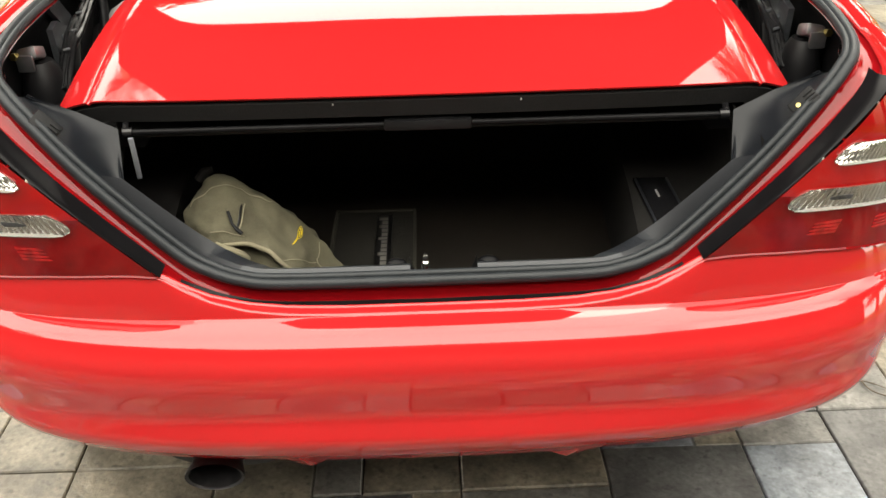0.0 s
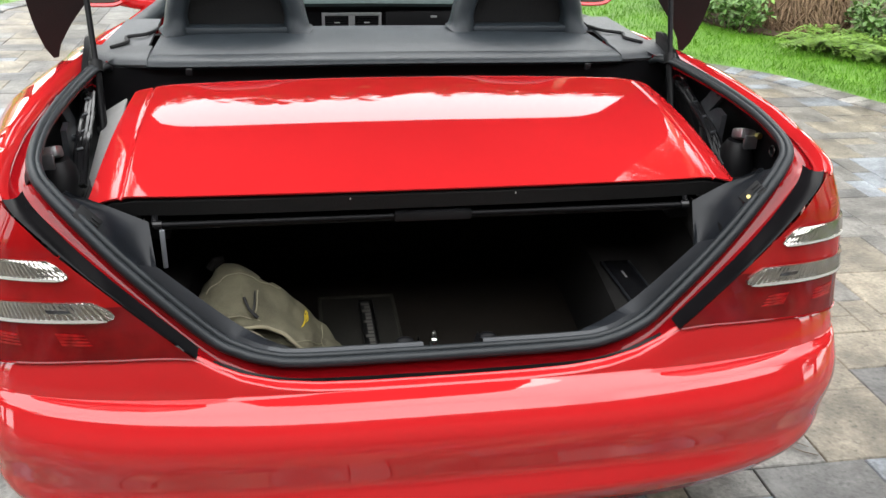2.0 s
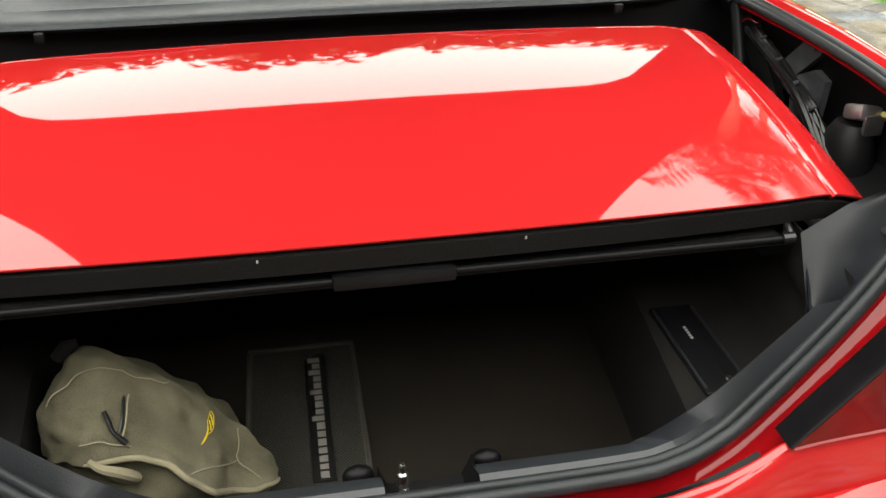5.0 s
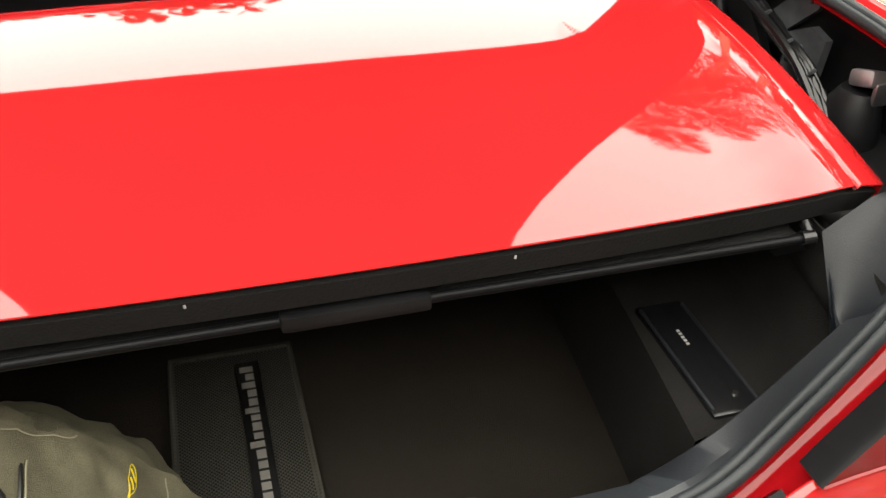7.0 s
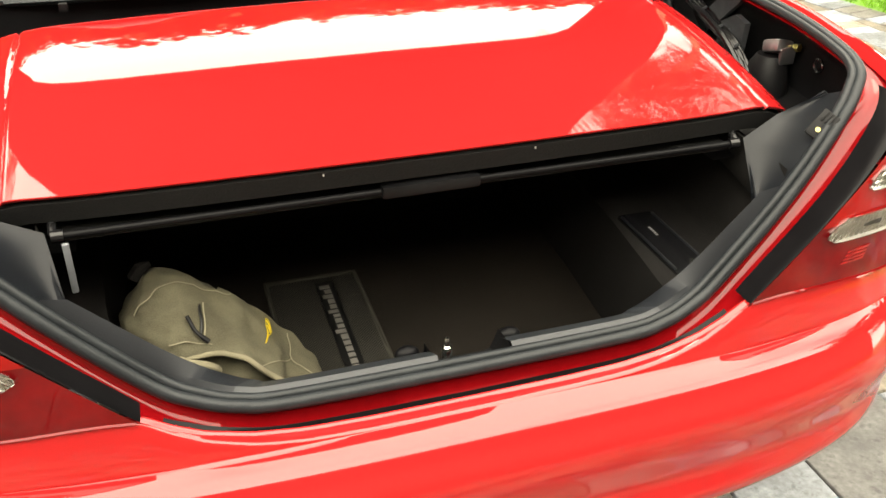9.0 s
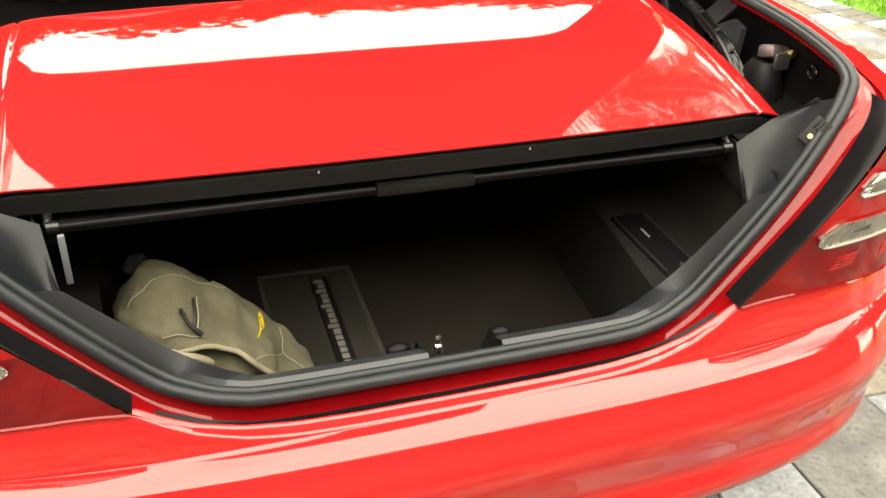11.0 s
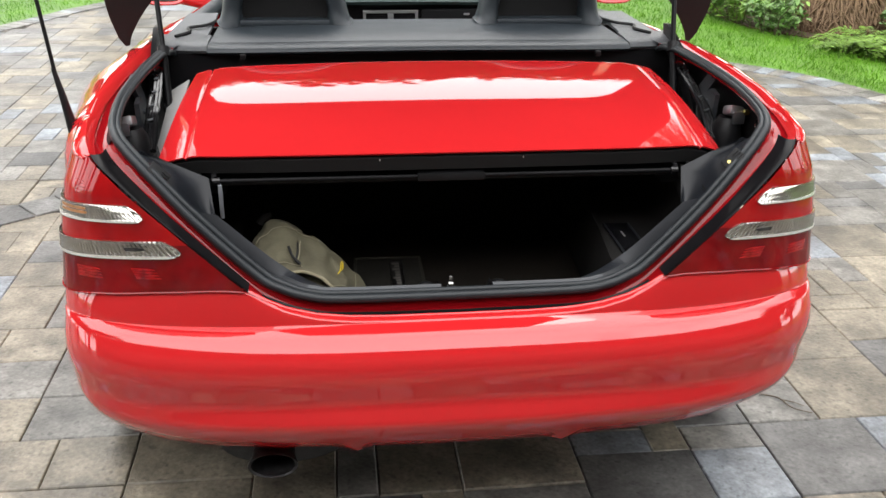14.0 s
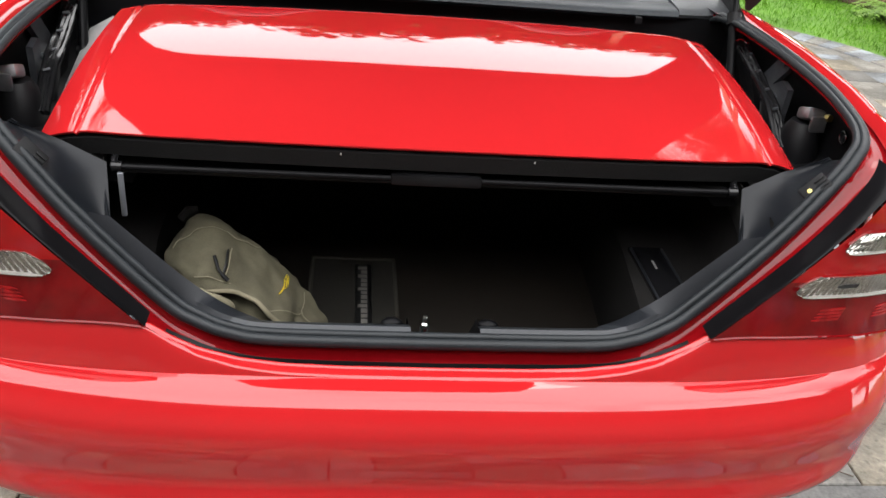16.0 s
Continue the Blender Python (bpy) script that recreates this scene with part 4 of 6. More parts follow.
for sx in (-1, 1):
    cx = sx * 0.398
    path = hoop_path(cx, 0.163, 0.165, 1.055)
    path = [Vector((cx - 0.172, 1.11, 1.04))] + path + [Vector((cx + 0.172, 1.11, 1.04))]
    bm = bmesh.new()
    rows = []
    for i, p in enumerate(path):
        d = (path[min(i + 1, len(path) - 1)] - path[max(i - 1, 0)]).normalized()
        nn = Vector((-d.z, 0, d.x))
        low = min(1.0, max(0.0, (1.09 - p.z) / 0.05))
        ra, rb = 0.030 + 0.012 * low, 0.052 + 0.018 * low
        row = []
        for k in range(16):
            a = 2 * math.pi * k / 16
            ca, sa = math.cos(a), math.sin(a)
            row.append(p + nn * math.copysign(ra * abs(ca) ** 0.8, ca) + Vector((0, math.copysign(rb * abs(sa) ** 0.8, sa), 0)))
        rows.append(row)
    loft(bm, rows, closed=True, caps=True)
    hoop = part("roll_hoop", bm, LEATHER, car, "dark grey leather roll hoop with black centre", 60)
    bm = bmesh.new()
    box(bm, (cx - 0.17, 1.066, 1.045), (cx + 0.17, 1.16, 1.068), 0.008)
    part("hoop_base", bm, LEATHER, hoop, "grey padded foot of the hoop")
    bm = bmesh.new()
    outline = [(p.x, p.z) for p in hoop_path(cx, 0.148, 0.152, 1.058, 24)]
    prism(bm, outline, lambda a, b, c: (a, 1.115 + c, b), 0.03)
    part("hoop_panel", bm, LEATHER_DARK, hoop, "black foam panel in the hoop")
    bm = bmesh.new()
    rows = []
    for z, hw, y, d in ((0.42, 0.24, 1.42, 0.13), (0.6, 0.25, 1.36, 0.13), (0.8, 0.25, 1.31, 0.12), (0.95, 0.22, 1.28, 0.10), (1.02, 0.16, 1.27, 0.08)):
        rows.append([(cx + hw * math.copysign(abs(math.cos(a)) ** 0.5, math.cos(a)), y + d * math.copysign(abs(math.sin(a)) ** 0.6, math.sin(a)), z) for a in [2 * math.pi * k / 24 for k in range(24)]])
    loft(bm, rows, closed=True, caps=True)
    seat = part("seat", bm, LEATHER_DARK, car, "black leather seat")
    bm = bmesh.new()
    box(bm, (cx - 0.25, 1.42, 0.33), (cx + 0.25, 1.95, 0.50), 0.05)
    part("seat_cushion", bm, LEATHER_DARK, seat, "black seat cushion")

# cabin floor and tunnel
bm = bmesh.new()
box(bm, (-0.72, 0.82, 0.22), (0.72, 2.5, 0.26), 0.01)
box(bm, (-0.11, 1.2, 0.26), (0.11, 2.1, 0.56), 0.04)
part("cabin_floor", bm, CARPET, car, "black cabin carpet and tunnel")
bm = bmesh.new()
shell(bm, [[(x, y, z) for x in span(-0.70, 0.70, 4)] for y, z in ((1.21, 0.26), (1.205, 1.02))], 0.02)
part("rear_bulkhead", bm, CARPET, car, "black bulkhead behind the seats")

# ---- dashboard ----
bm = bmesh.new()
shell(bm, [[(x, y + 0.06 * (abs(x) / 0.7) ** 3, z - 0.015 * (abs(x) / 0.7) ** 2) for x in span(-0.72, 0.72, 24)] for y, z in ((2.095, 0.945), (2.085, 0.958), (2.10, 0.972), (2.16, 0.980), (2.30, 0.988), (2.42, 0.985))], 0.01)
dash = part("dashboard", bm, DASH, car, "grey-green dashboard top", 50)
bm = bmesh.new()
shell(bm, [[(x, y, z) for x in span(-0.72, 0.72, 20)] for y, z in ((2.12, 0.60), (2.13, 0.80), (2.13, 0.92), (2.11, 0.948))], 0.01)
part("dash_face", bm, BLACK_TRIM, dash, "black face of the dashboard")
bm = bmesh.new()
for x0, x1, z0, z1 in ((-0.126, 0.106, 0.908, 0.920), (-0.126, 0.106, 0.846, 0.856), (-0.126, -0.114, 0.856, 0.908), (0.094, 0.106, 0.856, 0.908), (-0.022, 0.002, 0.856, 0.908)):
    box(bm, (x0, 2.098, z0), (x1, 2.115, z1), 0.002)
vent = part("vent_surround", bm, SILVER, dash, "silver surround of two air vents")
for x0 in (-0.114, 0.002):
    bm = bmesh.new()
    box(bm, (x0, 2.108, 0.856), (x0 + 0.092, 2.118, 0.908))
    for k in range(5):
        box(bm, (x0 + 0.002, 2.104, 0.862 + 0.009 * k), (x0 + 0.090, 2.110, 0.864 + 0.009 * k))
    part("air_vent", bm, BLACK_TRIM, vent, "black slatted air vent")
    bm = bmesh.new()
    box(bm, (x0 + 0.036, 2.099, 0.880), (x0 + 0.058, 2.105, 0.884), 0.001)
    part("vent_tab", bm, WHITE_PLASTIC, vent, "pale slider tab")
bm = bmesh.new()
box(bm, (0.12, 2.10, 0.80), (0.68, 2.125, 0.925), 0.012)
part("glovebox", bm, BLACK_TRIM, dash, "dark glovebox lid")
bm = bmesh.new()
box(bm, (0.30, 2.094, 0.900), (0.325, 2.102, 0.908), 0.002)
part("glovebox_catch", bm, SILVER, dash, "small bright catch")
bm = bmesh.new()
rows = [[(-0.38 + 0.19 * math.cos(a), 1.93 + 0.03 * math.sin(a), 0.80 + 0.18 * math.sin(a))] for a in span(0, 2 * math.pi, 36)]
tube(bm, [r[0] for r in rows], 0.016, 10)
part("steering_wheel", bm, LEATHER_DARK, car, "black steering wheel")

# ---- door mirrors ----
for sx in (-1, 1):
    cx, cy, cz = sx * 0.912, 1.98, 1.032

    def ring(hw, hh, y, n=32, e=3.2):
        return [(cx + math.copysign(hw * abs(math.cos(a)) ** (2 / e), math.cos(a)), y, cz + math.copysign(hh * abs(math.sin(a)) ** (2 / e), math.sin(a))) for a in [2 * math.pi * k / n for k in range(n)]]
    bm = bmesh.new()
    loft(bm, [ring(0.080, 0.055, cy + 0.004), ring(0.088, 0.063, cy - 0.002), ring(0.094, 0.069, cy + 0.004), ring(0.095, 0.069, cy + 0.03), ring(0.08, 0.055, cy + 0.08), ring(0.04, 0.03, cy + 0.11)], closed=True, caps=False)
    tube(bm, spline([(sx * 0.74, 2.06, 0.965), (sx * 0.80, 2.04, 0.975), (sx * 0.87, 2.02, 0.995)], 4), 0.028, 10)
    mir = part("door_mirror", bm, PAINT, car, "red door mirror")
    bm = bmesh.new()
    loft(bm, [[(x, cy + 0.014 - sx * 0.06 * (x - cx) + 0.02 * (z - cz), z) for x, y, z in ring(hw, hh, cy)] for hw, hh in ((0.082, 0.057), (0.05, 0.035), (0.001, 0.001))], closed=True)
    part("mirror_glass", bm, MIRROR, mir, "mirror glass")

# ---- raised boot lid ----
LID_A = radians(62)
LID_Y, LID_Z, LID_BEND = 1.03, 1.005, 0.98


def lid_outer(s):
    return table([(0, 0.842), (0.06, 0.872), (0.14, 0.884), (0.25, 0.884), (0.40, 0.875), (0.50, 0.850), (0.60, 0.78), (0.75, 0.66), (0.90, 0.56), (1.00, 0.51), (1.12, 0.46), (1.25, 0.41), (1.36, 0.36)], s)


def lid_edge(u):
    """Distance of the arched front edge from the horn tips' line."""
    return table([(0, 0.416), (0.35, 0.413), (0.53, 0.406), (0.66, 0.395), (0.72, 0.372), (0.76, 0.330), (0.80, 0.255), (0.86, 0.170), (0.925, 0.105), (0.985, 0.034), (1, 0.034)], abs(u))


def lid_point(u, v, lift):
    s0, s1 = lid_edge(u), 1.36 - 0.05 * abs(u) ** 3
    s = lerp(s0, s1, v)
    x = u * lid_outer(s)
    crown = 0.018 * (1 - abs(u) ** 2.5) - 0.05 * max(0, abs(u) - 0.8) / 0.2
    o = lift + crown
    # past LID_BEND the panel turns back and down in a round
    flat_s, turn = min(s, LID_BEND), min(max(0.0, s - LID_BEND) / 0.12, 1.0) * radians(70)
    y = LID_Y - flat_s * math.cos(LID_A)
    z = LID_Z + flat_s * math.sin(LID_A)
    if s > LID_BEND:
        arc, rest = min(s - LID_BEND, 0.12), max(0.0, s - LID_BEND - 0.12)
        mid, end = LID_A - turn / 2, LID_A - turn
        y -= arc * math.cos(mid) + rest * math.cos(end)
        z += arc * math.sin(mid) + rest * math.sin(end)
    a = LID_A - turn
    return Vector((x, y + o * math.sin(a), z + o * math.cos(a)))


ul = span(-1, -0.8, 14) + span(-0.78, 0.78, 30) + span(0.8, 1, 14)
bm = bmesh.new()
shell(bm, [[lid_point(u, v, 0.0) for u in ul] for v in span(0, 1, 40)], 0.028)
lid = part("boot_lid", bm, LINING, car, "raised boot lid with black inner lining", 50)
bm = bmesh.new()
shell(bm, [[lid_point(u * 0.985, lerp(0.015, 1.0, v), 0.008) for u in ul] for v in span(0, 1, 40)], 0.005)
part("lid_skin", bm, PAINT, lid, "red outer skin", 60)
for sx in (-1, 1):
    bm = bmesh.new()
    rod(bm, (sx * 0.688, 0.60, 0.925), (sx * 0.705, 0.70, 1.05), 0.011, 12)
    rod(bm, (sx * 0.700, 0.68, 1.03), (sx * 0.742, 0.87, 1.33), 0.0070, 10)
    strut = part("gas_strut", bm, STRUT, lid, "black gas strut")
    bm = bmesh.new()
    rod(bm, (sx * 0.703, 0.69, 1.04), (sx * 0.7055, 0.705, 1.062), 0.016, 12)
    part("strut_collar", bm, BLACK_TRIM, strut, "black strut collar")
    bm = bmesh.new()
    rod(bm, (sx * 0.70, 0.605, 0.925), (sx * 0.672, 0.605, 0.925), 0.014, 12)
    part("strut_pivot", bm, BLACK_TRIM, strut, "black strut pivot")
    bm = bmesh.new()
    prism(bm, [(0.50, 0.885), (0.56, 0.88), (0.64, 0.95), (0.78, 1.01), (0.90, 1.05), (0.91, 1.08), (0.86, 1.085), (0.72, 1.05), (0.60, 0.99), (0.53, 0.93)], lambda a, b, c: (sx * (0.715 + c + 0.10 * max(0, a - 0.6)), a, b), 0.014)
    part("hinge_arm", bm, BLACK_TRIM, lid, "black hinge arm of the lid")

# ---- wells beside the folded roof ----
for sx in (-1, 1):
    top = RD[7 * N_RING - 3:]
    rows = [top, [Vector((p.x + 0.026, p.y + (0.015 if i < 9 else 0), p.z - 0.018)) for i, p in enumerate(top)], [Vector((p.x + 0.052, p.y + (0.02 if i < 9 else 0), p.z - 0.06)) for i, p in enumerate(top)],
            [Vector((p.x + 0.050, p.y + (0.02 if i < 9 else 0), p.z - 0.14)) for i, p in enumerate(top)], [Vector((0.60, max(p.y, 0.13), 0.86)) for p in top], [Vector((0.50, max(p.y, 0.13), 0.855)) for p in top]]
    if sx < 0:
        rows = [mirror_x(r) for r in rows]
    well = lining("well_lining", rows, BLACK_TRIM, "black plastic lining beside the folded roof")
    bm = bmesh.new()
    rings = []
    for z, r in ((0.858, 0.044), (0.90, 0.040), (0.935, 0.033), (0.954, 0.022)):
        rings.append([(sx * 0.728 + r * math.cos(t), 0.325 + 1.15 * r * math.sin(t), z) for t in [2 * math.pi * k / 20 for k in range(20)]])
    loft(bm, rings, closed=True, caps=True)
    lock = part("roof_lock", bm, BLACK_TRIM, well, "black roof lock housing")
    bm = bmesh.new()
    box(bm, (-0.019, -0.022, -0.012), (0.019, 0.022, 0.012), 0.007, Matrix.Translation((sx * 0.736, 0.318, 0.970)) @ Euler((radians(-18), radians(sx * 12), 0)).to_matrix().to_4x4())
    box(bm, (-0.016, -0.004, -0.022), (0.016, 0.004, 0.010), 0.003, Matrix.Translation((sx * 0.742, 0.296, 0.964)))
    part("lock_cap", bm, ALU, lock, "shiny bent metal lock cap")
    bm = bmesh.new()
    rod(bm, (sx * 0.757, 0.298, 0.972), (sx * 0.759, 0.287, 0.974), 0.0075, 6)
    part("lock_bolt", bm, NUT, lock, "yellow passivated bolt")
    bm = bmesh.new()
    tube(bm, [(sx * 0.764, 0.235 + 0.011 * math.cos(t), 0.957 + 0.011 * math.sin(t)) for t in span(0, 2 * math.pi, 16)], 0.0028, 6)
    rod(bm, (sx * 0.770, 0.235, 0.957), (sx * 0.764, 0.235, 0.957), 0.009, 14)
    part("lining_clip", bm, BLACK_GLOSS, well, "round black lining clip")
    # two flat arms of the roof mechanism
    bm = bmesh.new()
    prism(bm, [(0.452, 1.026), (0.462, 1.040), (0.486, 1.042), (0.592, 0.944), (0.588, 0.920), (0.566, 0.916), (0.456, 1.014)], lambda a, b, c: (sx * (0.738 + c), a, b), 0.012)
    rod(bm, (sx * 0.734, 0.477, 1.024), (sx * 0.754, 0.477, 1.024), 0.009, 12)
    part("roof_arm", bm, GREY_GLOSS, well, "dark grey slanting roof arm")
    bm = bmesh.new()
    prism(bm, [(0.405, 0.988), (0.440, 0.996), (0.486, 0.972), (0.490, 0.890), (0.450, 0.872), (0.415, 0.880)], lambda a, b, c: (sx * (0.722 + c), a, b), 0.012)
    rod(bm, (sx * 0.716, 0.450, 0.958), (sx * 0.722, 0.450, 0.958), 0.008, 10)
    part("roof_arm", bm, GREY_GLOSS, well, "dark grey upright roof arm")
    bm = bmesh.new()
    rod(bm, (sx * 0.712, 0.43, 0.885), (sx * 0.70, 0.43, 0.955), 0.016, 12)
    part("roof_pivot", bm, BLACK_TRIM, well, "black roof pivot")
    bm = bmesh.new()
    rng = random.Random(5 + sx)
    for q in range(4):
        off = 0.006 * (q - 1.5)
        pts = [(sx * (0.716 + off), 0.645, 1.004), (sx * (0.708 + off), 0.56, 0.985 + rng.uniform(-0.006, 0.008)), (sx * (0.700 + off), 0.47, 0.970 + rng.uniform(-0.006, 0.008)), (sx * (0.696 + off), 0.40, 0.952), (sx * (0.690 + off), 0.31, 0.90)]
        tube(bm, spline(pts, 6), [0.0055 + rng.uniform(0, 0.0022) for i in range(25)], 8)
    part("cable_loom", bm, BLACK_GLOSS, well, "black taped cable loom")
    for k in range(4):
        bm = bmesh.new()
        t = k / 3.3 + 0.04
        c = Vector((sx * lerp(0.712, 0.694, t), lerp(0.60, 0.37, t), lerp(1.006, 0.952, t)))
        rod(bm, c - Vector((0.006, 0, 0)), c + Vector((0.006, 0.003, 0.002)), 0.0028, 6)
        part("cable_tie", bm, GREY_GLOSS, well, "shiny cable tie")
    bm = bmesh.new()
    tube(bm, spline([(sx * 0.735, 0.645, 1.022), (sx * 0.722, 0.64, 1.016), (sx * 0.712, 0.655, 1.02), (sx * 0.70, 0.66, 1.012)], 5), 0.0012, 6)
    part("red_wire", bm, PAINT_SHADED, well, "thin red wire")
    bm = bmesh.new()
    shell(bm, [[(sx * lerp(0.640, 0.690, t), y, lerp(0.905, 0.972, (y - 0.40) / 0.26) - 0.030 * t) for t in span(0, 1, 3)] for y in span(0.31, 0.68, 8)], 0.004)
    part("roof_side_frame", bm, WHITE_PLASTIC, well, "pale grey side frame of the folded roof")

# ---- aerial ----
AERIAL_FOOT = [((-0.832, 0.245, 0.945), 0.015), ((-0.836, 0.245, 0.972), 0.012), ((-0.842, 0.245, 1.01), 0.0095), ((-0.850, 0.245, 1.06), 0.007), ((-0.860, 0.245, 1.115), 0.0045)]
AERIAL_MAST = [Vector((-0.857 - 0.018 * t, 0.245, 1.10 + 0.2 * t)) for t in span(0, 2, 6)]
bm = bmesh.new()
rows = []
for p, r in AERIAL_FOOT:
    rows.append([(p[0] + r * math.cos(a), p[1] + 1.5 * r * math.sin(a), p[2]) for a in [2 * math.pi * k / 14 for k in range(14)]])
loft(bm, rows, closed=True, caps=True)
aerial = part("aerial", bm, BLACK_TRIM, car, "black rubber aerial foot")
bm = bmesh.new()
tube(bm, AERIAL_MAST, [0.0045] * 4 + [0.003] * 3, 8)
part("aerial_mast", bm, BLACK_TRIM, aerial, "thin black aerial mast")


# ---- things lying in the boot ----
BAG_C, BAG_R = Vector((-0.310, 0.160)), Vector((0.144, 0.120))


def bag_top(x, y):
    t = (x + 0.47) / 0.30
    return table([(0, 0.745), (0.12, 0.762), (0.3, 0.752), (0.5, 0.712), (0.75, 0.642), (0.92, 0.590), (1.0, 0.575)], t) - 0.02 * abs(y - 0.2) / 0.13


def bag_point(a, b, out=0.0):
    """a round, b from the floor (-90) to the top (90), in radians."""
    ca, sa, cb, sb = math.cos(a), math.sin(a), math.cos(b), math.sin(b)
    e, f = 0.75, 0.62
    hx = math.copysign(abs(ca) ** e, ca) * abs(cb) ** f
    hy = math.copysign(abs(sa) ** e, sa) * abs(cb) ** f
    hz = math.copysign(abs(sb) ** 0.8, sb)
    x, y = BAG_C.x + hx * (BAG_R.x + out), BAG_C.y + hy * (BAG_R.y + out)
    lean = 0.5 * (hz + 1)
    x += -0.02 * lean
    y += 0.045 * lean
    z = lerp(0.499, bag_top(x, y) + out, lean)
    q = Vector((x, y, z))
    wr = 0.013 * noise.noise(q * 9) + 0.012 * noise.noise(q * 22) + 0.006 * noise.noise(q * 48)
    fold = 0.012 * math.sin(38 * (z - 0.55 * x)) * max(0, -hy) * math.exp(-((z - 0.60) / 0.06) ** 2)
    return q + Vector((hx, hy, 0.5 * hz)) * (wr - fold)


bag = thing("canvas_bag", "olive canvas bag slumped on the boot floor", "bag", at=(0, 0, 0))


def hem(a):
    """Latitude of the flap's hem, in degrees, by the bearing a in degrees."""
    return table([(150, -30), (180, 4), (215, 14), (240, 20), (252, 24), (261, 30), (270, 38), (278, 41), (284, 35), (296, 28), (320, 25), (339, 18), (360, 0)], a)


bm = bmesh.new()
loft(bm, [[bag_point(a, b, -0.014) for a in [2 * math.pi * k / 72 for k in range(72)]] for b in [radians(d) for d in span(-88, 88, 40)]], closed=True, caps=True)
part("bag_body", bm, CANVAS, bag, "olive canvas with soft creases", 80)
bm = bmesh.new()
angs = span(150, 360, 70)
rows = [[bag_point(radians(a), radians(lerp(hem(a), 89, t)), 0.003 + 0.008 * max(0, 1 - t * 5) * math.exp(-((a - 280) / 26) ** 2)) for a in angs] for t in span(0, 1, 36)]
shell(bm, rows, 0.003)
part("bag_flap", bm, CANVAS, bag, "olive canvas flap over the bag", 80)
bm = bmesh.new()
edge = [bag_point(radians(a), radians(hem(a)), 0.010 * math.exp(-((a - 280) / 26) ** 2) + 0.004) for a in span(245, 352, 60)]
tube(bm, edge, [0.0018 + 0.0028 * math.sin(math.pi * i / 60) ** 0.5 for i in range(61)], 8)
part("flap_binding", bm, CANVAS_LIGHT, bag, "pale bound edge of the flap")
def on_bag(pairs, out, n=6):
    """A line over the bag through bearings and latitudes in degrees."""
    return [bag_point(radians(q.x), radians(q.y), out) for q in spline([(a, b, 0) for a, b in pairs], n)]


bm = bmesh.new()
knot = [bag_point(radians(254), radians(24), 0.008) + Vector(o) for o in ((-0.010, 0.002, 0.006), (0.004, -0.008, 0.002), (0.020, -0.010, -0.004), (0.036, -0.004, -0.018), (0.040, 0.004, -0.030), (0.022, 0.002, -0.026), (0.004, 0.0, -0.010))]
tube(bm, spline(knot, 5), [0.004 + 0.0035 * math.sin(math.pi * i / 30) for i in range(31)], 8)
part("bag_strap", bm, CANVAS_LIGHT, bag, "twisted pale strap")
for line in ([(203, 44), (204, 52), (200, 64), (206, 78), (215, 86)], [(243, 34), (255, 38), (262, 41), (267, 43)], [(284, 38), (302, 46), (333, 46)], [(358, 54), (345, 49), (336, 46), (338, 28)], [(215, 86), (290, 88), (346, 86)]):
    bm = bmesh.new()
    tube(bm, on_bag(line, 0.0064), 0.0009, 6)
    part("seam", bm, THREAD, bag, "pale stitched seam")
bm = bmesh.new()
tube(bm, on_bag([(258, 74), (262, 60), (262, 46)], 0.0068), [0.0008] + [0.0022] * 10 + [0.0008] * 2, 6)
part("pocket_slit", bm, BADGE, bag, "dark pocket slit")
bm = bmesh.new()
tube(bm, [p + Vector((0.005, 0, 0)) for p in on_bag([(258, 75), (262, 60), (262, 45)], 0.0066)], 0.0011, 6)
part("slit_edge", bm, THREAD, bag, "pale stitched slit edge")
bm = bmesh.new()
tube(bm, on_bag([(252, 58), (258, 50), (266, 44)], 0.011), [0.0032] * 6 + [0.0028] * 4 + [0.004] * 3, 8)
part("zip_pull", bm, BLACK_TRIM, bag, "dark zip pull")


# yellow printed mark: bars in a long ring
def on_mark(u, v, out):
    """u along the mark, v across it, both from -1 to 1."""
    cy = 0.160 + 0.027 * u
    a0, b0 = table([(0.130, 304), (0.157, 324), (0.190, 352)], cy), table([(0.130, 59), (0.157, 67), (0.190, 70)], cy)
    return bag_point(radians(a0 + 7.5 * v), radians(b0 + 2.6 * v), out)


for u in (-0.6, -0.2, 0.2, 0.6):
    bm = bmesh.new()
    tube(bm, [on_mark(u + 0.06 * v, v, 0.0068) for v in (-0.6, -0.2, 0.2, 0.6)], 0.0010, 6)
    part("bag_print", bm, YELLOW, bag, "yellow printed bar")
bm = bmesh.new()
tube(bm, [on_mark(math.cos(q), math.sin(q), 0.0066) for q in span(0, 2 * math.pi, 28)], 0.0006, 6)
part("bag_print_ring", bm, YELLOW, bag, "thin yellow printed ring")
bm = bmesh.new()
tube(bm, [(-0.440, 0.225, 0.742), (-0.428, 0.228, 0.758), (-0.412, 0.230, 0.762)], [0.011, 0.010, 0.006], 8)
part("bag_handle", bm, CARPET, bag, "dark webbing handle")

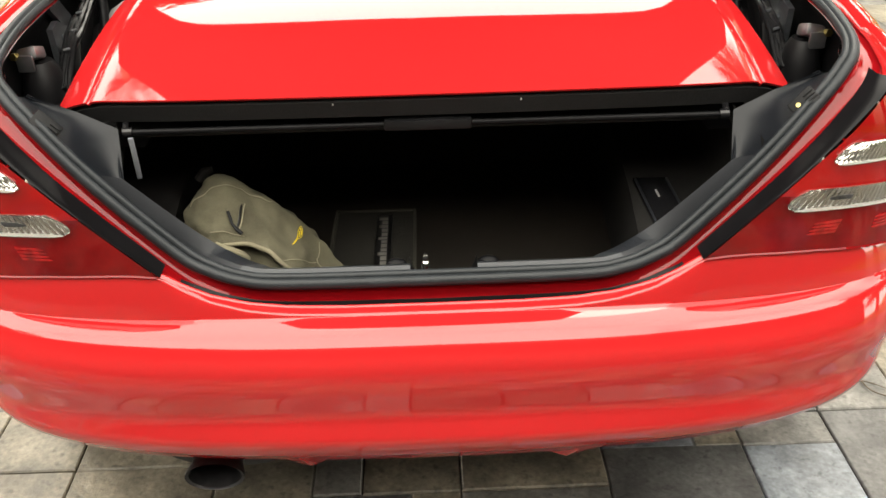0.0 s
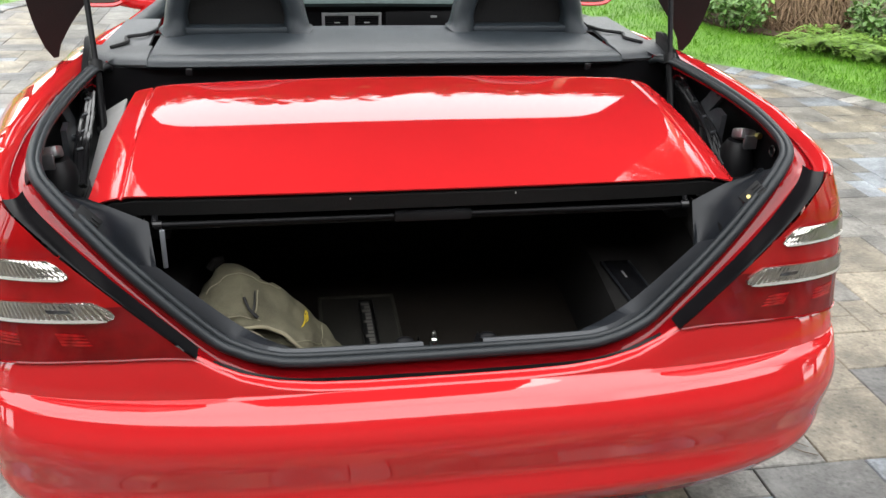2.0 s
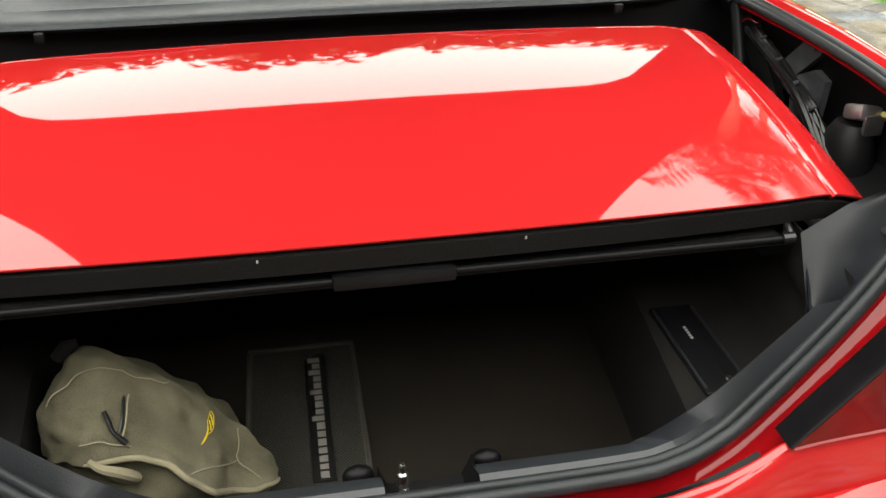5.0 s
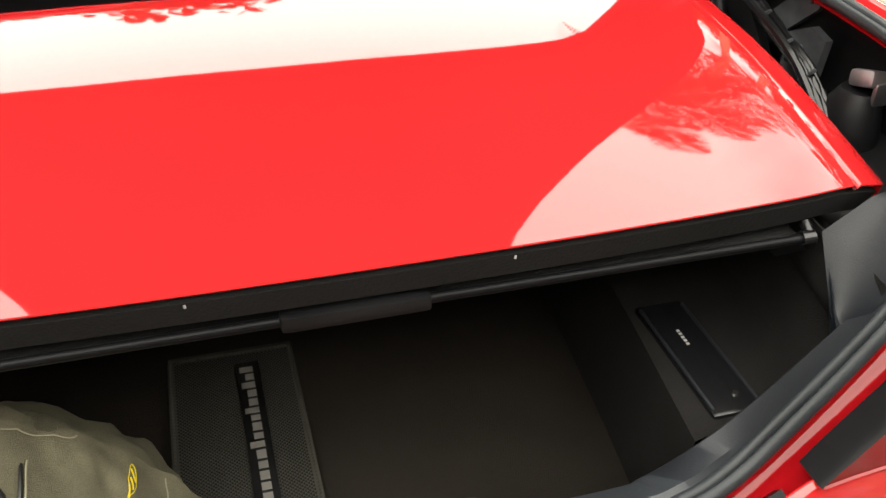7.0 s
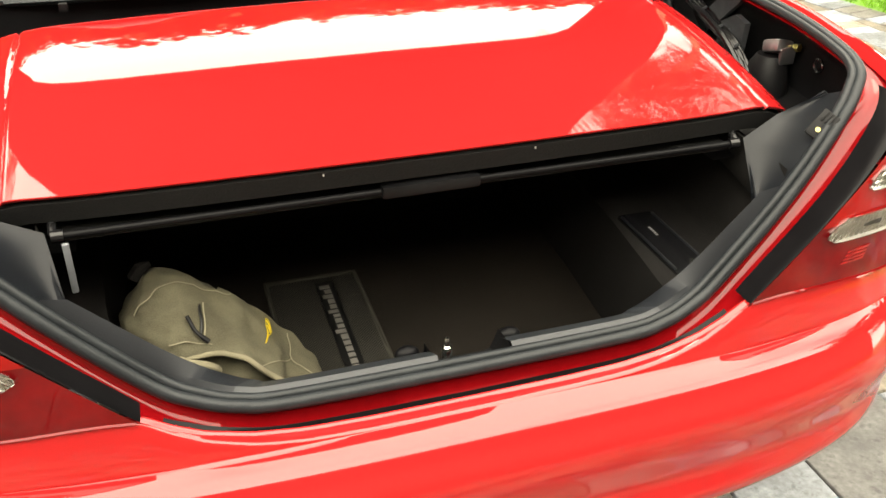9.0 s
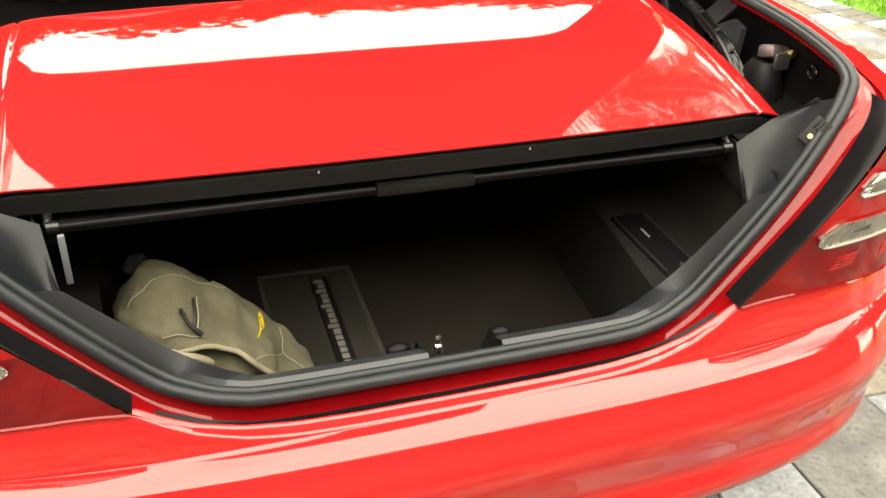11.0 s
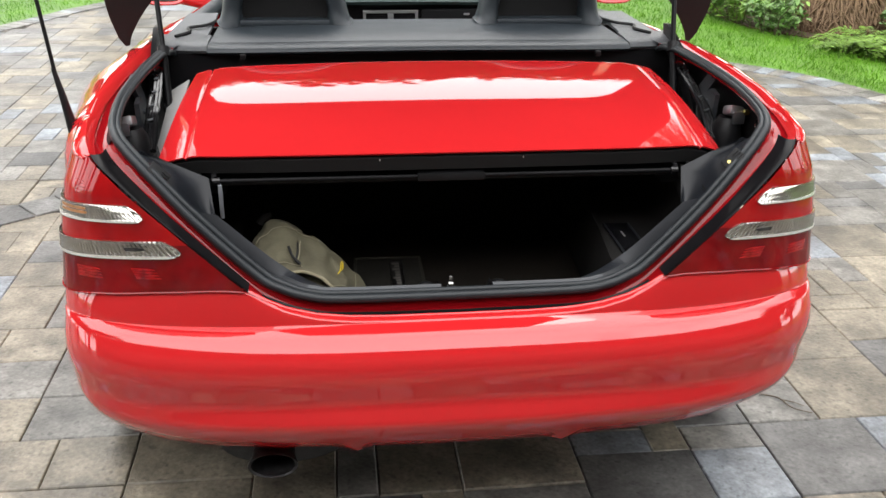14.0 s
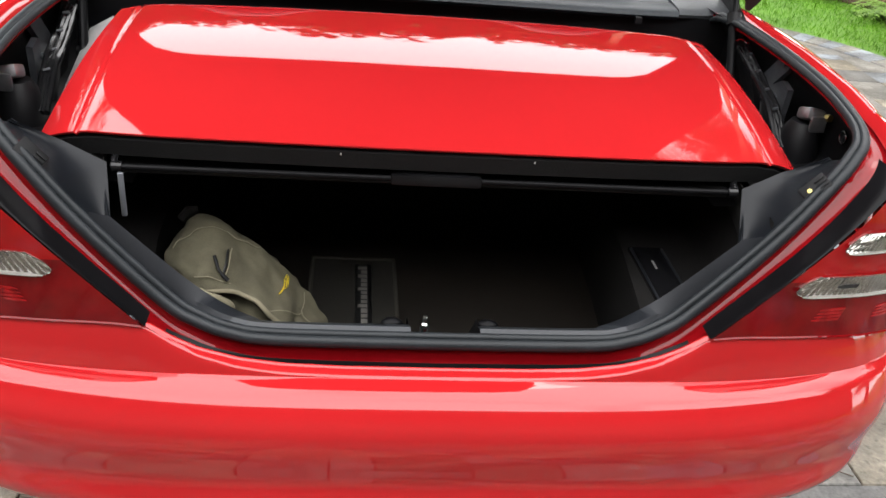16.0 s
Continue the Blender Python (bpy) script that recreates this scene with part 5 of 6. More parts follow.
# ribbed mat with a black name strip
mat_thing = thing("boot_mat", "grey woven mat with a black badge strip on the boot floor", "mat")
MAT = Matrix.Translation((-0.125, 0.345, 0.5015)) @ Euler((0, 0, radians(-0.5))).to_matrix().to_4x4()
bm = bmesh.new()
nx, ny = 62, 118
rows = []
for j in range(ny + 1):
    row = []
    for i in range(nx + 1):
        fx, fy = i / nx * 2 - 1, j / ny * 2 - 1
        edge_d = max(abs(fx), abs(fy) ** 1.0)
        z = 0.0025 * (1 if (i + j) % 2 else 0.2) if edge_d < 0.955 else 0.004
        cx_ = 0.095 * fx * (1 - 0.02 * abs(fy) ** 12)
        row.append(MAT @ Vector((cx_, 0.185 * fy, z)))
    rows.append(row)
loft(bm, rows)
for n, f in enumerate(bm.faces):
    i, j = n % nx, n // nx
    if 2 < i < nx - 3 and 3 < j < ny - 4 and (i + j) % 2:
        f.material_index = 1
part("mat_weave", bm, [MESH_NET, CARPET], mat_thing, "woven grey mat", 20)
bm = bmesh.new()
box(bm, (0.005, -0.165, 0.002), (0.040, 0.150, 0.0055), 0.0015, MAT)
strip = part("badge_strip", bm, BADGE, mat_thing, "black badge strip")
bm = bmesh.new()
rng = random.Random(3)
y = 0.138
for k in range(17):
    wdt = rng.uniform(0.010, 0.016)
    tall = 0.020 if k in (0, 2, 5, 9) else 0.013
    box(bm, (0.030 - tall, y - wdt, 0.005), (0.030, y, 0.0062), 0.0, MAT)
    y -= wdt + 0.005
    if y < -0.15:
        break
part("badge_print", bm, BADGE_TEXT, strip, "row of grey bars")


# ---- ground ----
RIGHT_EDGE = spline([(5.2, -9, 0), (4.6, -5, 0), (4.2, -1, 0), (3.95, 2, 0), (3.72, 3.5, 0), (3.55, 4.05, 0), (3.3, 4.6, 0), (2.95, 5.0, 0), (2.5, 5.4, 0), (2.15, 6.0, 0), (2.0, 7.2, 0), (2.1, 10, 0), (2.4, 14, 0)], 5)
LEFT_EDGE = spline([(-12, 5.0, 0), (-8, 5.3, 0), (-5.5, 5.6, 0), (-3.9, 6.1, 0), (-3.5, 6.4, 0), (-3.18, 6.95, 0), (-2.85, 7.7, 0), (-2.5, 8.4, 0), (-2.25, 9.8, 0), (-2.2, 14, 0)], 5)


def near_edge(line, x, y):
    """Signed distance to the edge line: positive to its left as it runs."""
    best, sign = 1e9, 1
    for a, b in zip(line, line[1:]):
        dx, dy = b.x - a.x, b.y - a.y
        t = max(0, min(1, ((x - a.x) * dx + (y - a.y) * dy) / (dx * dx + dy * dy)))
        px, py = a.x + t * dx, a.y + t * dy
        d = math.hypot(x - px, y - py)
        if d < best:
            best, sign = d, (1 if dx * (y - a.y) - dy * (x - a.x) > 0 else -1)
    return best * sign


def on_drive(x, y, margin):
    return near_edge(RIGHT_EDGE, x, y) > margin and near_edge(LEFT_EDGE, x, y) < -margin


def flat(name, outline, z, mat, label, category, kind="structure", thick=0.03):
    bm = bmesh.new()
    vs = [bm.verts.new((x, y, z)) for x, y in outline]
    f = bm.faces.new(vs)
    ext = bmesh.ops.extrude_face_region(bm, geom=[f])["geom"]
    for v in [g for g in ext if isinstance(g, bmesh.types.BMVert)]:
        v.co.z -= thick
    bmesh.ops.triangulate(bm, faces=[g for g in bm.faces if len(g.verts) > 4])
    ob = part(name, bm, mat, None, "", 30)
    return tagged(ob, label, category, "", kind)


flat("ground", [(300 * math.cos(a), 300 * math.sin(a)) for a in [2 * math.pi * k / 48 for k in range(48)]], -0.045, GRASS, "green lawn and ground to the horizon", "ground")
drive = flat("driveway", [(-14, -12), (5.6, -12), (4.5, 2), (3.0, 6), (3.0, 15), (-3.0, 15), (-3.2, 8.4), (-4.2, 6.6), (-14, 5.6)], -0.012, JOINT_SAND, "sandy joints of the paved driveway", "driveway")
flat("lawn_right", [(p.x, p.y) for p in RIGHT_EDGE] + [(2.6, 60), (60, 60), (60, -9)], -0.004, GRASS, "bright green lawn beside the driveway", "lawn", thick=0.04)
flat("lawn_left", [(p.x, p.y) for p in reversed(LEFT_EDGE)] + [(-60, 5.0), (-60, 60), (-2.3, 60)], -0.004, GRASS, "bright green lawn beside the driveway", "lawn", thick=0.04)

# ---- lawn blades ----
def blades(name, n, seed, pick, label):
    rng = random.Random(seed)
    verts, faces = [], []
    while len(faces) < n:
        x, y = pick(rng)
        if on_drive(x, y, -0.02 + rng.uniform(-0.05, 0.03)):
            continue
        h, w, a = rng.uniform(0.010, 0.034), rng.uniform(0.0018, 0.004), rng.uniform(0, 6.28)
        lx, ly = rng.uniform(-0.03, 0.03), rng.uniform(-0.03, 0.03)
        k = len(verts)
        dx, dy = w * math.cos(a), w * math.sin(a)
        verts += [(x - dx, y - dy, -0.01), (x + dx, y + dy, -0.01), (x + lx + dx * 0.4, y + ly + dy * 0.4, h), (x + lx - dx * 0.4, y + ly - dy * 0.4, h)]
        faces.append((k, k + 1, k + 2, k + 3))
    me = bpy.data.meshes.new(name)
    me.from_pydata(verts, [], faces)
    me.materials.append(GRASS_BLADE)
    return tagged(new(name, me), label, "grass", "", "stuff")


GRASS_BLADE = leaf_material("grass blade", (0.060, 0.175, 0.008), (0.100, 0.23, 0.014))
GRASS_BLADE.node_tree.nodes["Principled BSDF"].inputs["Specular IOR Level"].default_value = 0.2
blades("grass_right", 80000, 1, lambda r: (r.uniform(1.9, 7.5), 3.0 + 9 * r.random() ** 1.6), "short green lawn grass")
blades("grass_left", 36000, 2, lambda r: (r.uniform(-9.0, -2.0), 5.4 + 7 * r.random() ** 1.5), "short green lawn grass")


# ---- planting bed ----
BED = spline([(3.5, 7.4, 0), (3.6, 6.7, 0), (3.9, 6.1, 0), (4.25, 5.5, 0), (4.65, 4.85, 0), (5.15, 4.05, 0), (5.8, 3.3, 0)], 4)
flat("planting_bed", [(p.x + 0.05 * math.sin(7 * i), p.y) for i, p in enumerate(BED)] + [(8.5, 3.4), (8.5, 8.5), (4.4, 8.2)], 0.012, SOIL, "brown mulched planting bed", "flower bed")


def leaf(verts, faces, p, d, up, length, width):
    """A leaf of six points, folded along its rib."""
    d, side = d.normalized(), d.cross(up)
    side = side.normalized() if side.length > 1e-4 else Vector((1, 0, 0))
    nn = side.cross(d)
    k = len(verts)
    verts += [tuple(p), tuple(p + d * length * 0.35 + side * width * 0.5 + nn * width * 0.15), tuple(p + d * length * 0.75 + side * width * 0.35 + nn * width * 0.1), tuple(p + d * length),
              tuple(p + d * length * 0.75 - side * width * 0.35 + nn * width * 0.1), tuple(p + d * length * 0.35 - side * width * 0.5 + nn * width * 0.15)]
    faces += [(k, k + 1, k + 2, k + 3), (k, k + 3, k + 4, k + 5)]


def mesh_part(name, verts, faces, mat, parent, label=""):
    me = bpy.data.meshes.new(name)
    me.from_pydata(verts, [], faces)
    me.materials.append(mat)
    ob = new(name, me)
    ob.parent = parent
    if label:
        ob["label"] = label
    return ob


def shrub(at, height, spread, n, size, mat, seed, label):
    """Stems from the ground with leaves along their upper parts."""
    rng = random.Random(seed)
    ob = thing("shrub", label, "shrub", "shrubs in the bed", at=at)
    bm = bmesh.new()
    tips = []
    for _ in range(max(6, n // 40)):
        a, r = rng.uniform(0, 6.28), spread * math.sqrt(rng.random())
        tip = Vector((r * math.cos(a), r * math.sin(a), height * (1 - 0.45 * (r / spread) ** 2) * rng.uniform(0.7, 1.08)))
        foot = Vector((tip.x * 0.35, tip.y * 0.35, -0.02))
        mid = foot.lerp(tip, 0.55) + Vector((rng.uniform(-0.04, 0.04), rng.uniform(-0.04, 0.04), 0.03))
        tube(bm, [foot, mid, tip], [0.006, 0.004, 0.002], 5)
        tips.append((foot, mid, tip))
    part("stem", bm, TRUNK, ob)
    verts, faces = [], []
    for _ in range(n):
        foot, mid, tip = rng.choice(tips)
        t = rng.uniform(0.15, 1.0)
        p = (foot.lerp(mid, t * 2) if t < 0.5 else mid.lerp(tip, t * 2 - 1)) + Vector((rng.gauss(0, 0.03), rng.gauss(0, 0.03), rng.gauss(0, 0.02)))
        d = Vector((rng.uniform(-1, 1), rng.uniform(-1, 1), rng.uniform(-0.5, 0.6)))
        leaf(verts, faces, p, d, Vector((rng.uniform(-0.4, 0.4), rng.uniform(-0.4, 0.4), 1)), size * rng.uniform(0.6, 1.3), size * 0.45)
    mesh_part("foliage", verts, faces, mat, ob)
    return ob


def fern(at, reach, n, seed, label):
    rng = random.Random(seed)
    ob = thing("fern", label, "fern", "ferns in the bed", at=at)
    verts, faces = [], []
    for i in range(n):
        a = 6.28 * i / n + rng.uniform(-0.25, 0.25)
        ln, rise = reach * rng.uniform(0.7, 1.1), rng.uniform(0.5, 1.2)
        way = Vector((math.cos(a), math.sin(a), 0))
        for k in range(1, 23):
            t = k / 22
            p = way * ln * t + Vector((0, 0, ln * (rise * t - rise * 0.9 * t * t)))
            side = Vector((-way.y, way.x, 0))
            size = 0.11 * reach / 0.5 * math.sin(math.pi * min(1, 0.12 + 0.85 * t)) + 0.015
            for sg in (-1, 1):
                leaf(verts, faces, p, side * sg + way * 0.4 + Vector((0, 0, rng.uniform(-0.3, 0.15))), Vector((0, 0, 1)), size * 0.8, 0.018)
    mesh_part("foliage", verts, faces, FERN, ob)
    return ob


rng = random.Random(11)
SHRUBS = [(3.68, 6.80, 0.44), (3.72, 6.25, 0.36), (4.85, 5.75, 0.40), (3.95, 6.55, 0.40), (3.9, 7.4, 0.5), (4.75, 5.4, 0.40), (5.2, 4.75, 0.42), (5.15, 5.7, 0.5), (5.7, 5.0, 0.5), (5.6, 4.1, 0.42), (6.2, 4.4, 0.5), (3.55, 7.25, 0.4), (5.9, 5.9, 0.55)]
for i, (x, y, h) in enumerate(SHRUBS):
    shrub((x, y, 0.01), h, 0.36, 520, 0.075, SHRUB if i % 3 else FERN, 20 + i, "low green leafy shrub in the mulch")
for i, (x, y) in enumerate([(4.05, 5.45), (4.4, 5.05), (4.75, 4.75), (5.0, 4.25), (5.45, 3.75), (4.9, 5.05), (4.62, 5.45), (4.25, 5.25), (4.3, 5.6)]):
    fern((x, y, 0.015), 0.42, 15, 60 + i, "bright green fern at the bed's edge")


# ---- palms ----
def palm(at, height, lean, radius, seed, near, label):
    rng = random.Random(seed)
    ob = thing("palm_tree", label, "palm tree", "palms", at=at)
    bm = bmesh.new()
    pts = [Vector((lean[0] * t * t * height, lean[1] * t * t * height, height * t - 0.05)) for t in span(0, 1, 24)]
    tube(bm, pts, [radius * (1.25 - 0.25 * min(1, t * 6)) * (1 - 0.25 * t) * (1 + (0.03 if i % 2 else 0)) for i, t in enumerate(span(0, 1, 24))], 18)
    part("trunk", bm, BARK, ob, "tan ringed palm trunk")
    if near:
        bm = bmesh.new()
        for _ in range(1500):
            a, hh = rng.uniform(0, 6.28), rng.uniform(0.08, 0.46)
            r0, r1 = radius * 1.22, radius * rng.uniform(1.5, 2.0)
            way = Vector((math.cos(a), math.sin(a), 0))
            side = Vector((-way.y, way.x, 0))
            strand = [way * r0 + Vector((0, 0, hh)), way * lerp(r0, r1, 0.75) + side * rng.uniform(-0.05, 0.05) + Vector((0, 0, hh * 0.72)), way * r1 * rng.uniform(0.9, 1.1) + side * rng.uniform(-0.09, 0.09) + Vector((0, 0, hh * 0.35)), way * r1 + side * rng.uniform(-0.13, 0.13) + Vector((0, 0, -0.01))]
            tube(bm, strand, [0.006, 0.009, 0.008, 0.005], 4, False)
        part("root_mass", bm, ROOTS, ob, "brown matted root mass")
    verts, faces = [], []
    top = pts[-1]
    for i in range(22):
        a, ln = 6.28 * i / 22 * 2.6 + rng.uniform(-0.2, 0.2), rng.uniform(1.7, 2.3)
        rise = rng.uniform(-0.2, 0.9)
        way = Vector((math.cos(a), math.sin(a), 0))
        side = Vector((-way.y, way.x, 0))
        for k in range(2, 34):
            t = k / 33
            p = top + way * ln * t + Vector((0, 0, ln * (rise * t - (0.55 + 0.4 * rise) * t * t)))
            size = 0.55 * math.sin(math.pi * min(1, 0.15 + 0.82 * t)) + 0.04
            for sg in (-1, 1):
                leaf(verts, faces, p, side * sg + way * 0.7 + Vector((0, 0, -0.35 + rng.uniform(-0.2, 0.1))), Vector((0, 0, 1)), size, 0.035)
    mesh_part("crown", verts, faces, PALM_LEAF, ob, "arching feather fronds")
    return ob


palm((4.42, 6.32, 0.0), 7.6, (0.12, -0.04), 0.19, 7, True, "tan palm with a brown root mass in the bed")
for i, (x, y, h, lx, ly) in enumerate([(9.5, 7.5, 8.5, -0.03, 0.0), (7.6, 9.4, 11.5, 0.0, 0.0), (7.0, 7.0, 8.8, 0.0, 0.0), (-9.5, 9.5, 8.0, 0.04, 0.0), (-7.2, 12.6, 14.0, 0.0, 0.0), (6.0, 17.0, 8.5, 0.0, 0.03), (-2.0, 24.0, 9.0, 0.02, 0.0), (-11, 1.5, 8.0, 0.03, 0.0)]):
    palm((x, y, -0.02), h, (lx, ly), 0.17, 30 + i, False, "tall palm beyond the driveway")


def tree(at, height, spread, seed, dense=280):
    rng = random.Random(seed)
    ob = thing("tree", "broad dark green tree at the garden's edge", "tree", "trees round the garden", at=at)
    bm = bmesh.new()
    fork = Vector((rng.uniform(-0.4, 0.4), rng.uniform(-0.4, 0.4), height * 0.38))
    tube(bm, [(0, 0, -0.1), fork * 0.5, fork], [0.38, 0.30, 0.24], 10)
    ends = []
    for k in range(7):
        a = 6.28 * k / 7 + rng.uniform(-0.3, 0.3)
        e = fork + Vector((spread * 0.6 * math.cos(a), spread * 0.6 * math.sin(a), height * rng.uniform(0.15, 0.48)))
        tube(bm, [fork, fork.lerp(e, 0.5) + Vector((0, 0, 0.4)), e], [0.18, 0.11, 0.05], 7)
        ends.append(e)
    ends.append(fork + Vector((0, 0, height * 0.5)))
    part("trunk", bm, TRUNK, ob, "grey-brown trunk and limbs")
    verts, faces = [], []
    for e in ends:
        for _ in range(dense):
            d = Vector((rng.gauss(0, 1), rng.gauss(0, 1), rng.gauss(0, 0.7)))
            p = e + d.normalized() * spread * 0.42 * rng.random() ** 0.45
            leaf(verts, faces, p, Vector((rng.uniform(-1, 1), rng.uniform(-1, 1), rng.uniform(-0.6, 0.4))), Vector((rng.uniform(-0.5, 0.5), rng.uniform(-0.5, 0.5), 1)), rng.uniform(0.35, 0.7), rng.uniform(0.25, 0.4))
    mesh_part("crown", verts, faces, TREE_LEAF, ob, "dense dark leaves")


rng = random.Random(77)
for k in range(24):
    a = 2 * math.pi * k / 24 + rng.uniform(-0.08, 0.08)
    r = rng.uniform(19, 23) if math.sin(a) > 0.2 else rng.uniform(26, 34)
    tree((r * math.cos(a), 3 + r * math.sin(a), -0.05), rng.uniform(10.5, 13), rng.uniform(5.0, 6.0), 100 + k)
# a closer row of tall trees beyond the lawn ahead
for k, x in enumerate((-16, -12.5, -9.5, -6, -3, 0.5, 3.5, 7, 10, 13.5, 17)):
    tree((x + rng.uniform(-0.6, 0.6), 23 + rng.uniform(-1, 1), -0.05), rng.uniform(10.4, 11.4), rng.uniform(4.6, 5.4), 160 + k, 900)

# trees along both sides
for k, (x, y) in enumerate([(-13.5, -3.0), (-14.0, 0.8), (-13.0, 4.6), (13.0, -3.0), (13.5, 1.0), (14.5, 5.0)]):
    tree((x, y, -0.05), rng.uniform(8.5, 10.5), rng.uniform(4.2, 5.0), 200 + k, 420)

# unseen wall with an eave behind the camera, added to block sky from the bumper
bm = bmesh.new()
box(bm, (-10, -3.7, -0.05), (9, -3.5, 3.1), 0.01)
box(bm, (-10.3, -3.8, 3.1), (9.3, -2.95, 3.24), 0.01)
loft(bm, [[(x, y, z) for x in (-10.3, 9.3)] for y, z in ((-2.95, 3.245), (-8.5, 5.7), (-8.5, 2.4))])
tagged(part("shade_wall", bm, WALL_PAINT, None), "unseen brown wall with an eave, added to shade the car's tail", "wall", "", "structure")

# white board on the lawn
post = thing("white_board", "white painted board standing on the lawn", "sign", at=(6.0, 10.1, 0))
bm = bmesh.new()
box(bm, (-0.12, -0.012, 0.02), (0.12, 0.012, 0.75), 0.004)
part("board", bm, WHITE_PAINT, post)
bm = bmesh.new()
box(bm, (-0.02, 0.012, -0.02), (0.02, 0.05, 0.6), 0.004)
part("stake", bm, WHITE_PAINT, post)

# dry twig lying on the paving
twig = thing("twig", "thin dry brown twig lying on the pavers", "twig")
bm = bmesh.new()
tube(bm, spline([(1.035, 0.49, 0.005), (1.087, 0.457, 0.007), (1.105, 0.405, 0.006), (1.155, 0.373, 0.004)], 5), [0.0022] * 8 + [0.0015] * 8, 6)
part("stalk", bm, TRUNK, twig)
bm = bmesh.new()
tube(bm, spline([(1.090, 0.450, 0.006), (1.118, 0.43, 0.009), (1.147, 0.412, 0.005)], 4), [0.0015] * 5 + [0.0009] * 4, 6)
part("side_shoot", bm, TRUNK, twig)

# ---- pavers ----
UNIT, OX, OY, GAP = 0.1118, 0.722, 0.0125, 0.0028
PAVER_MATS = [PAVER_TAN, PAVER_GREY, PAVER_BLUE, PAVER_DARK]
SIZES = [(3, 3), (3, 2), (2, 3), (2, 2), (3, 3), (3, 2), (2, 1), (1, 2)]
GX0, GX1, GY0, GY1 = -104, 34, -70, 86
taken = np.zeros((GX1 - GX0 + 4, GY1 - GY0 + 4), bool)
pieces = []


def lay(i, j, w, h, m):
    taken[i - GX0:i - GX0 + w, j - GY0:j - GY0 + h] = True
    pieces.append((i, j, w, h, m))


BAND = ((-3.2, 1.05), (-1.0, 2.82))


def band_d(x, y):
    (ax, ay), (bx, by) = BAND
    ln = math.hypot(bx - ax, by - ay)
    return ((bx - ax) * (y - ay) - (by - ay) * (x - ax)) / ln


# pieces seen close by
for i, j, w, h, m in [(0, 0, 2, 2, 2), (-3, 0, 3, 3, 3), (2, 0, 3, 3, 3), (-1, 2, 1, 2, 0), (0, 2, 2, 1, 1), (-1, 3, 3, 2, 3), (4, 3, 3, 3, 0), (2, 3, 2, 3, 1), (5, 1, 2, 2, 2), (-3, 2, 2, 1, 2), (-6, 1, 3, 2, 0), (-8, 1, 2, 2, 0), (-6, -1, 3, 2, 1), (-17, 4, 3, 2, 1), (-17, 6, 3, 3, 1), (-16, 2, 2, 2, 0), (-14, 2, 3, 2, 0), (-19, 4, 2, 2, 0), (-19, 2, 3, 2, 0), (7, 2, 3, 3, 1), (7, 5, 3, 2, 3)]:
    lay(i, j, w, h, m)
rng = random.Random(9)
for j in range(GY0, GY1):
    for i in range(GX0, GX1):
        if taken[i - GX0, j - GY0]:
            continue
        opts = SIZES[:]
        rng.shuffle(opts)
        for w, h in opts + [(2, 1), (1, 2), (1, 1)]:
            if i + w <= GX1 and j + h <= GY1 and not taken[i - GX0:i - GX0 + w, j - GY0:j - GY0 + h].any():
                lay(i, j, w, h, rng.choices(range(4), (0.46, 0.36, 0.10, 0.08))[0])
                break


def paver_verts(w, h, cx=0.0, cy=0.0, z=0.0, m=None):
    a, b, c = w / 2, h / 2, 0.0035
    v = [(-a, -b, -0.05), (a, -b, -0.05), (a, b, -0.05), (-a, b, -0.05), (-a, -b, -c), (a, -b, -c), (a, b, -c), (-a, b, -c), (-a + c, -b + c, 0), (a - c, -b + c, 0), (a - c, b - c, 0), (-a + c, b - c, 0)]
    if m is not None:
        v = [tuple(m @ Vector(p)) for p in v]
    return [(x + cx, y + cy, q + z) for x, y, q in v]


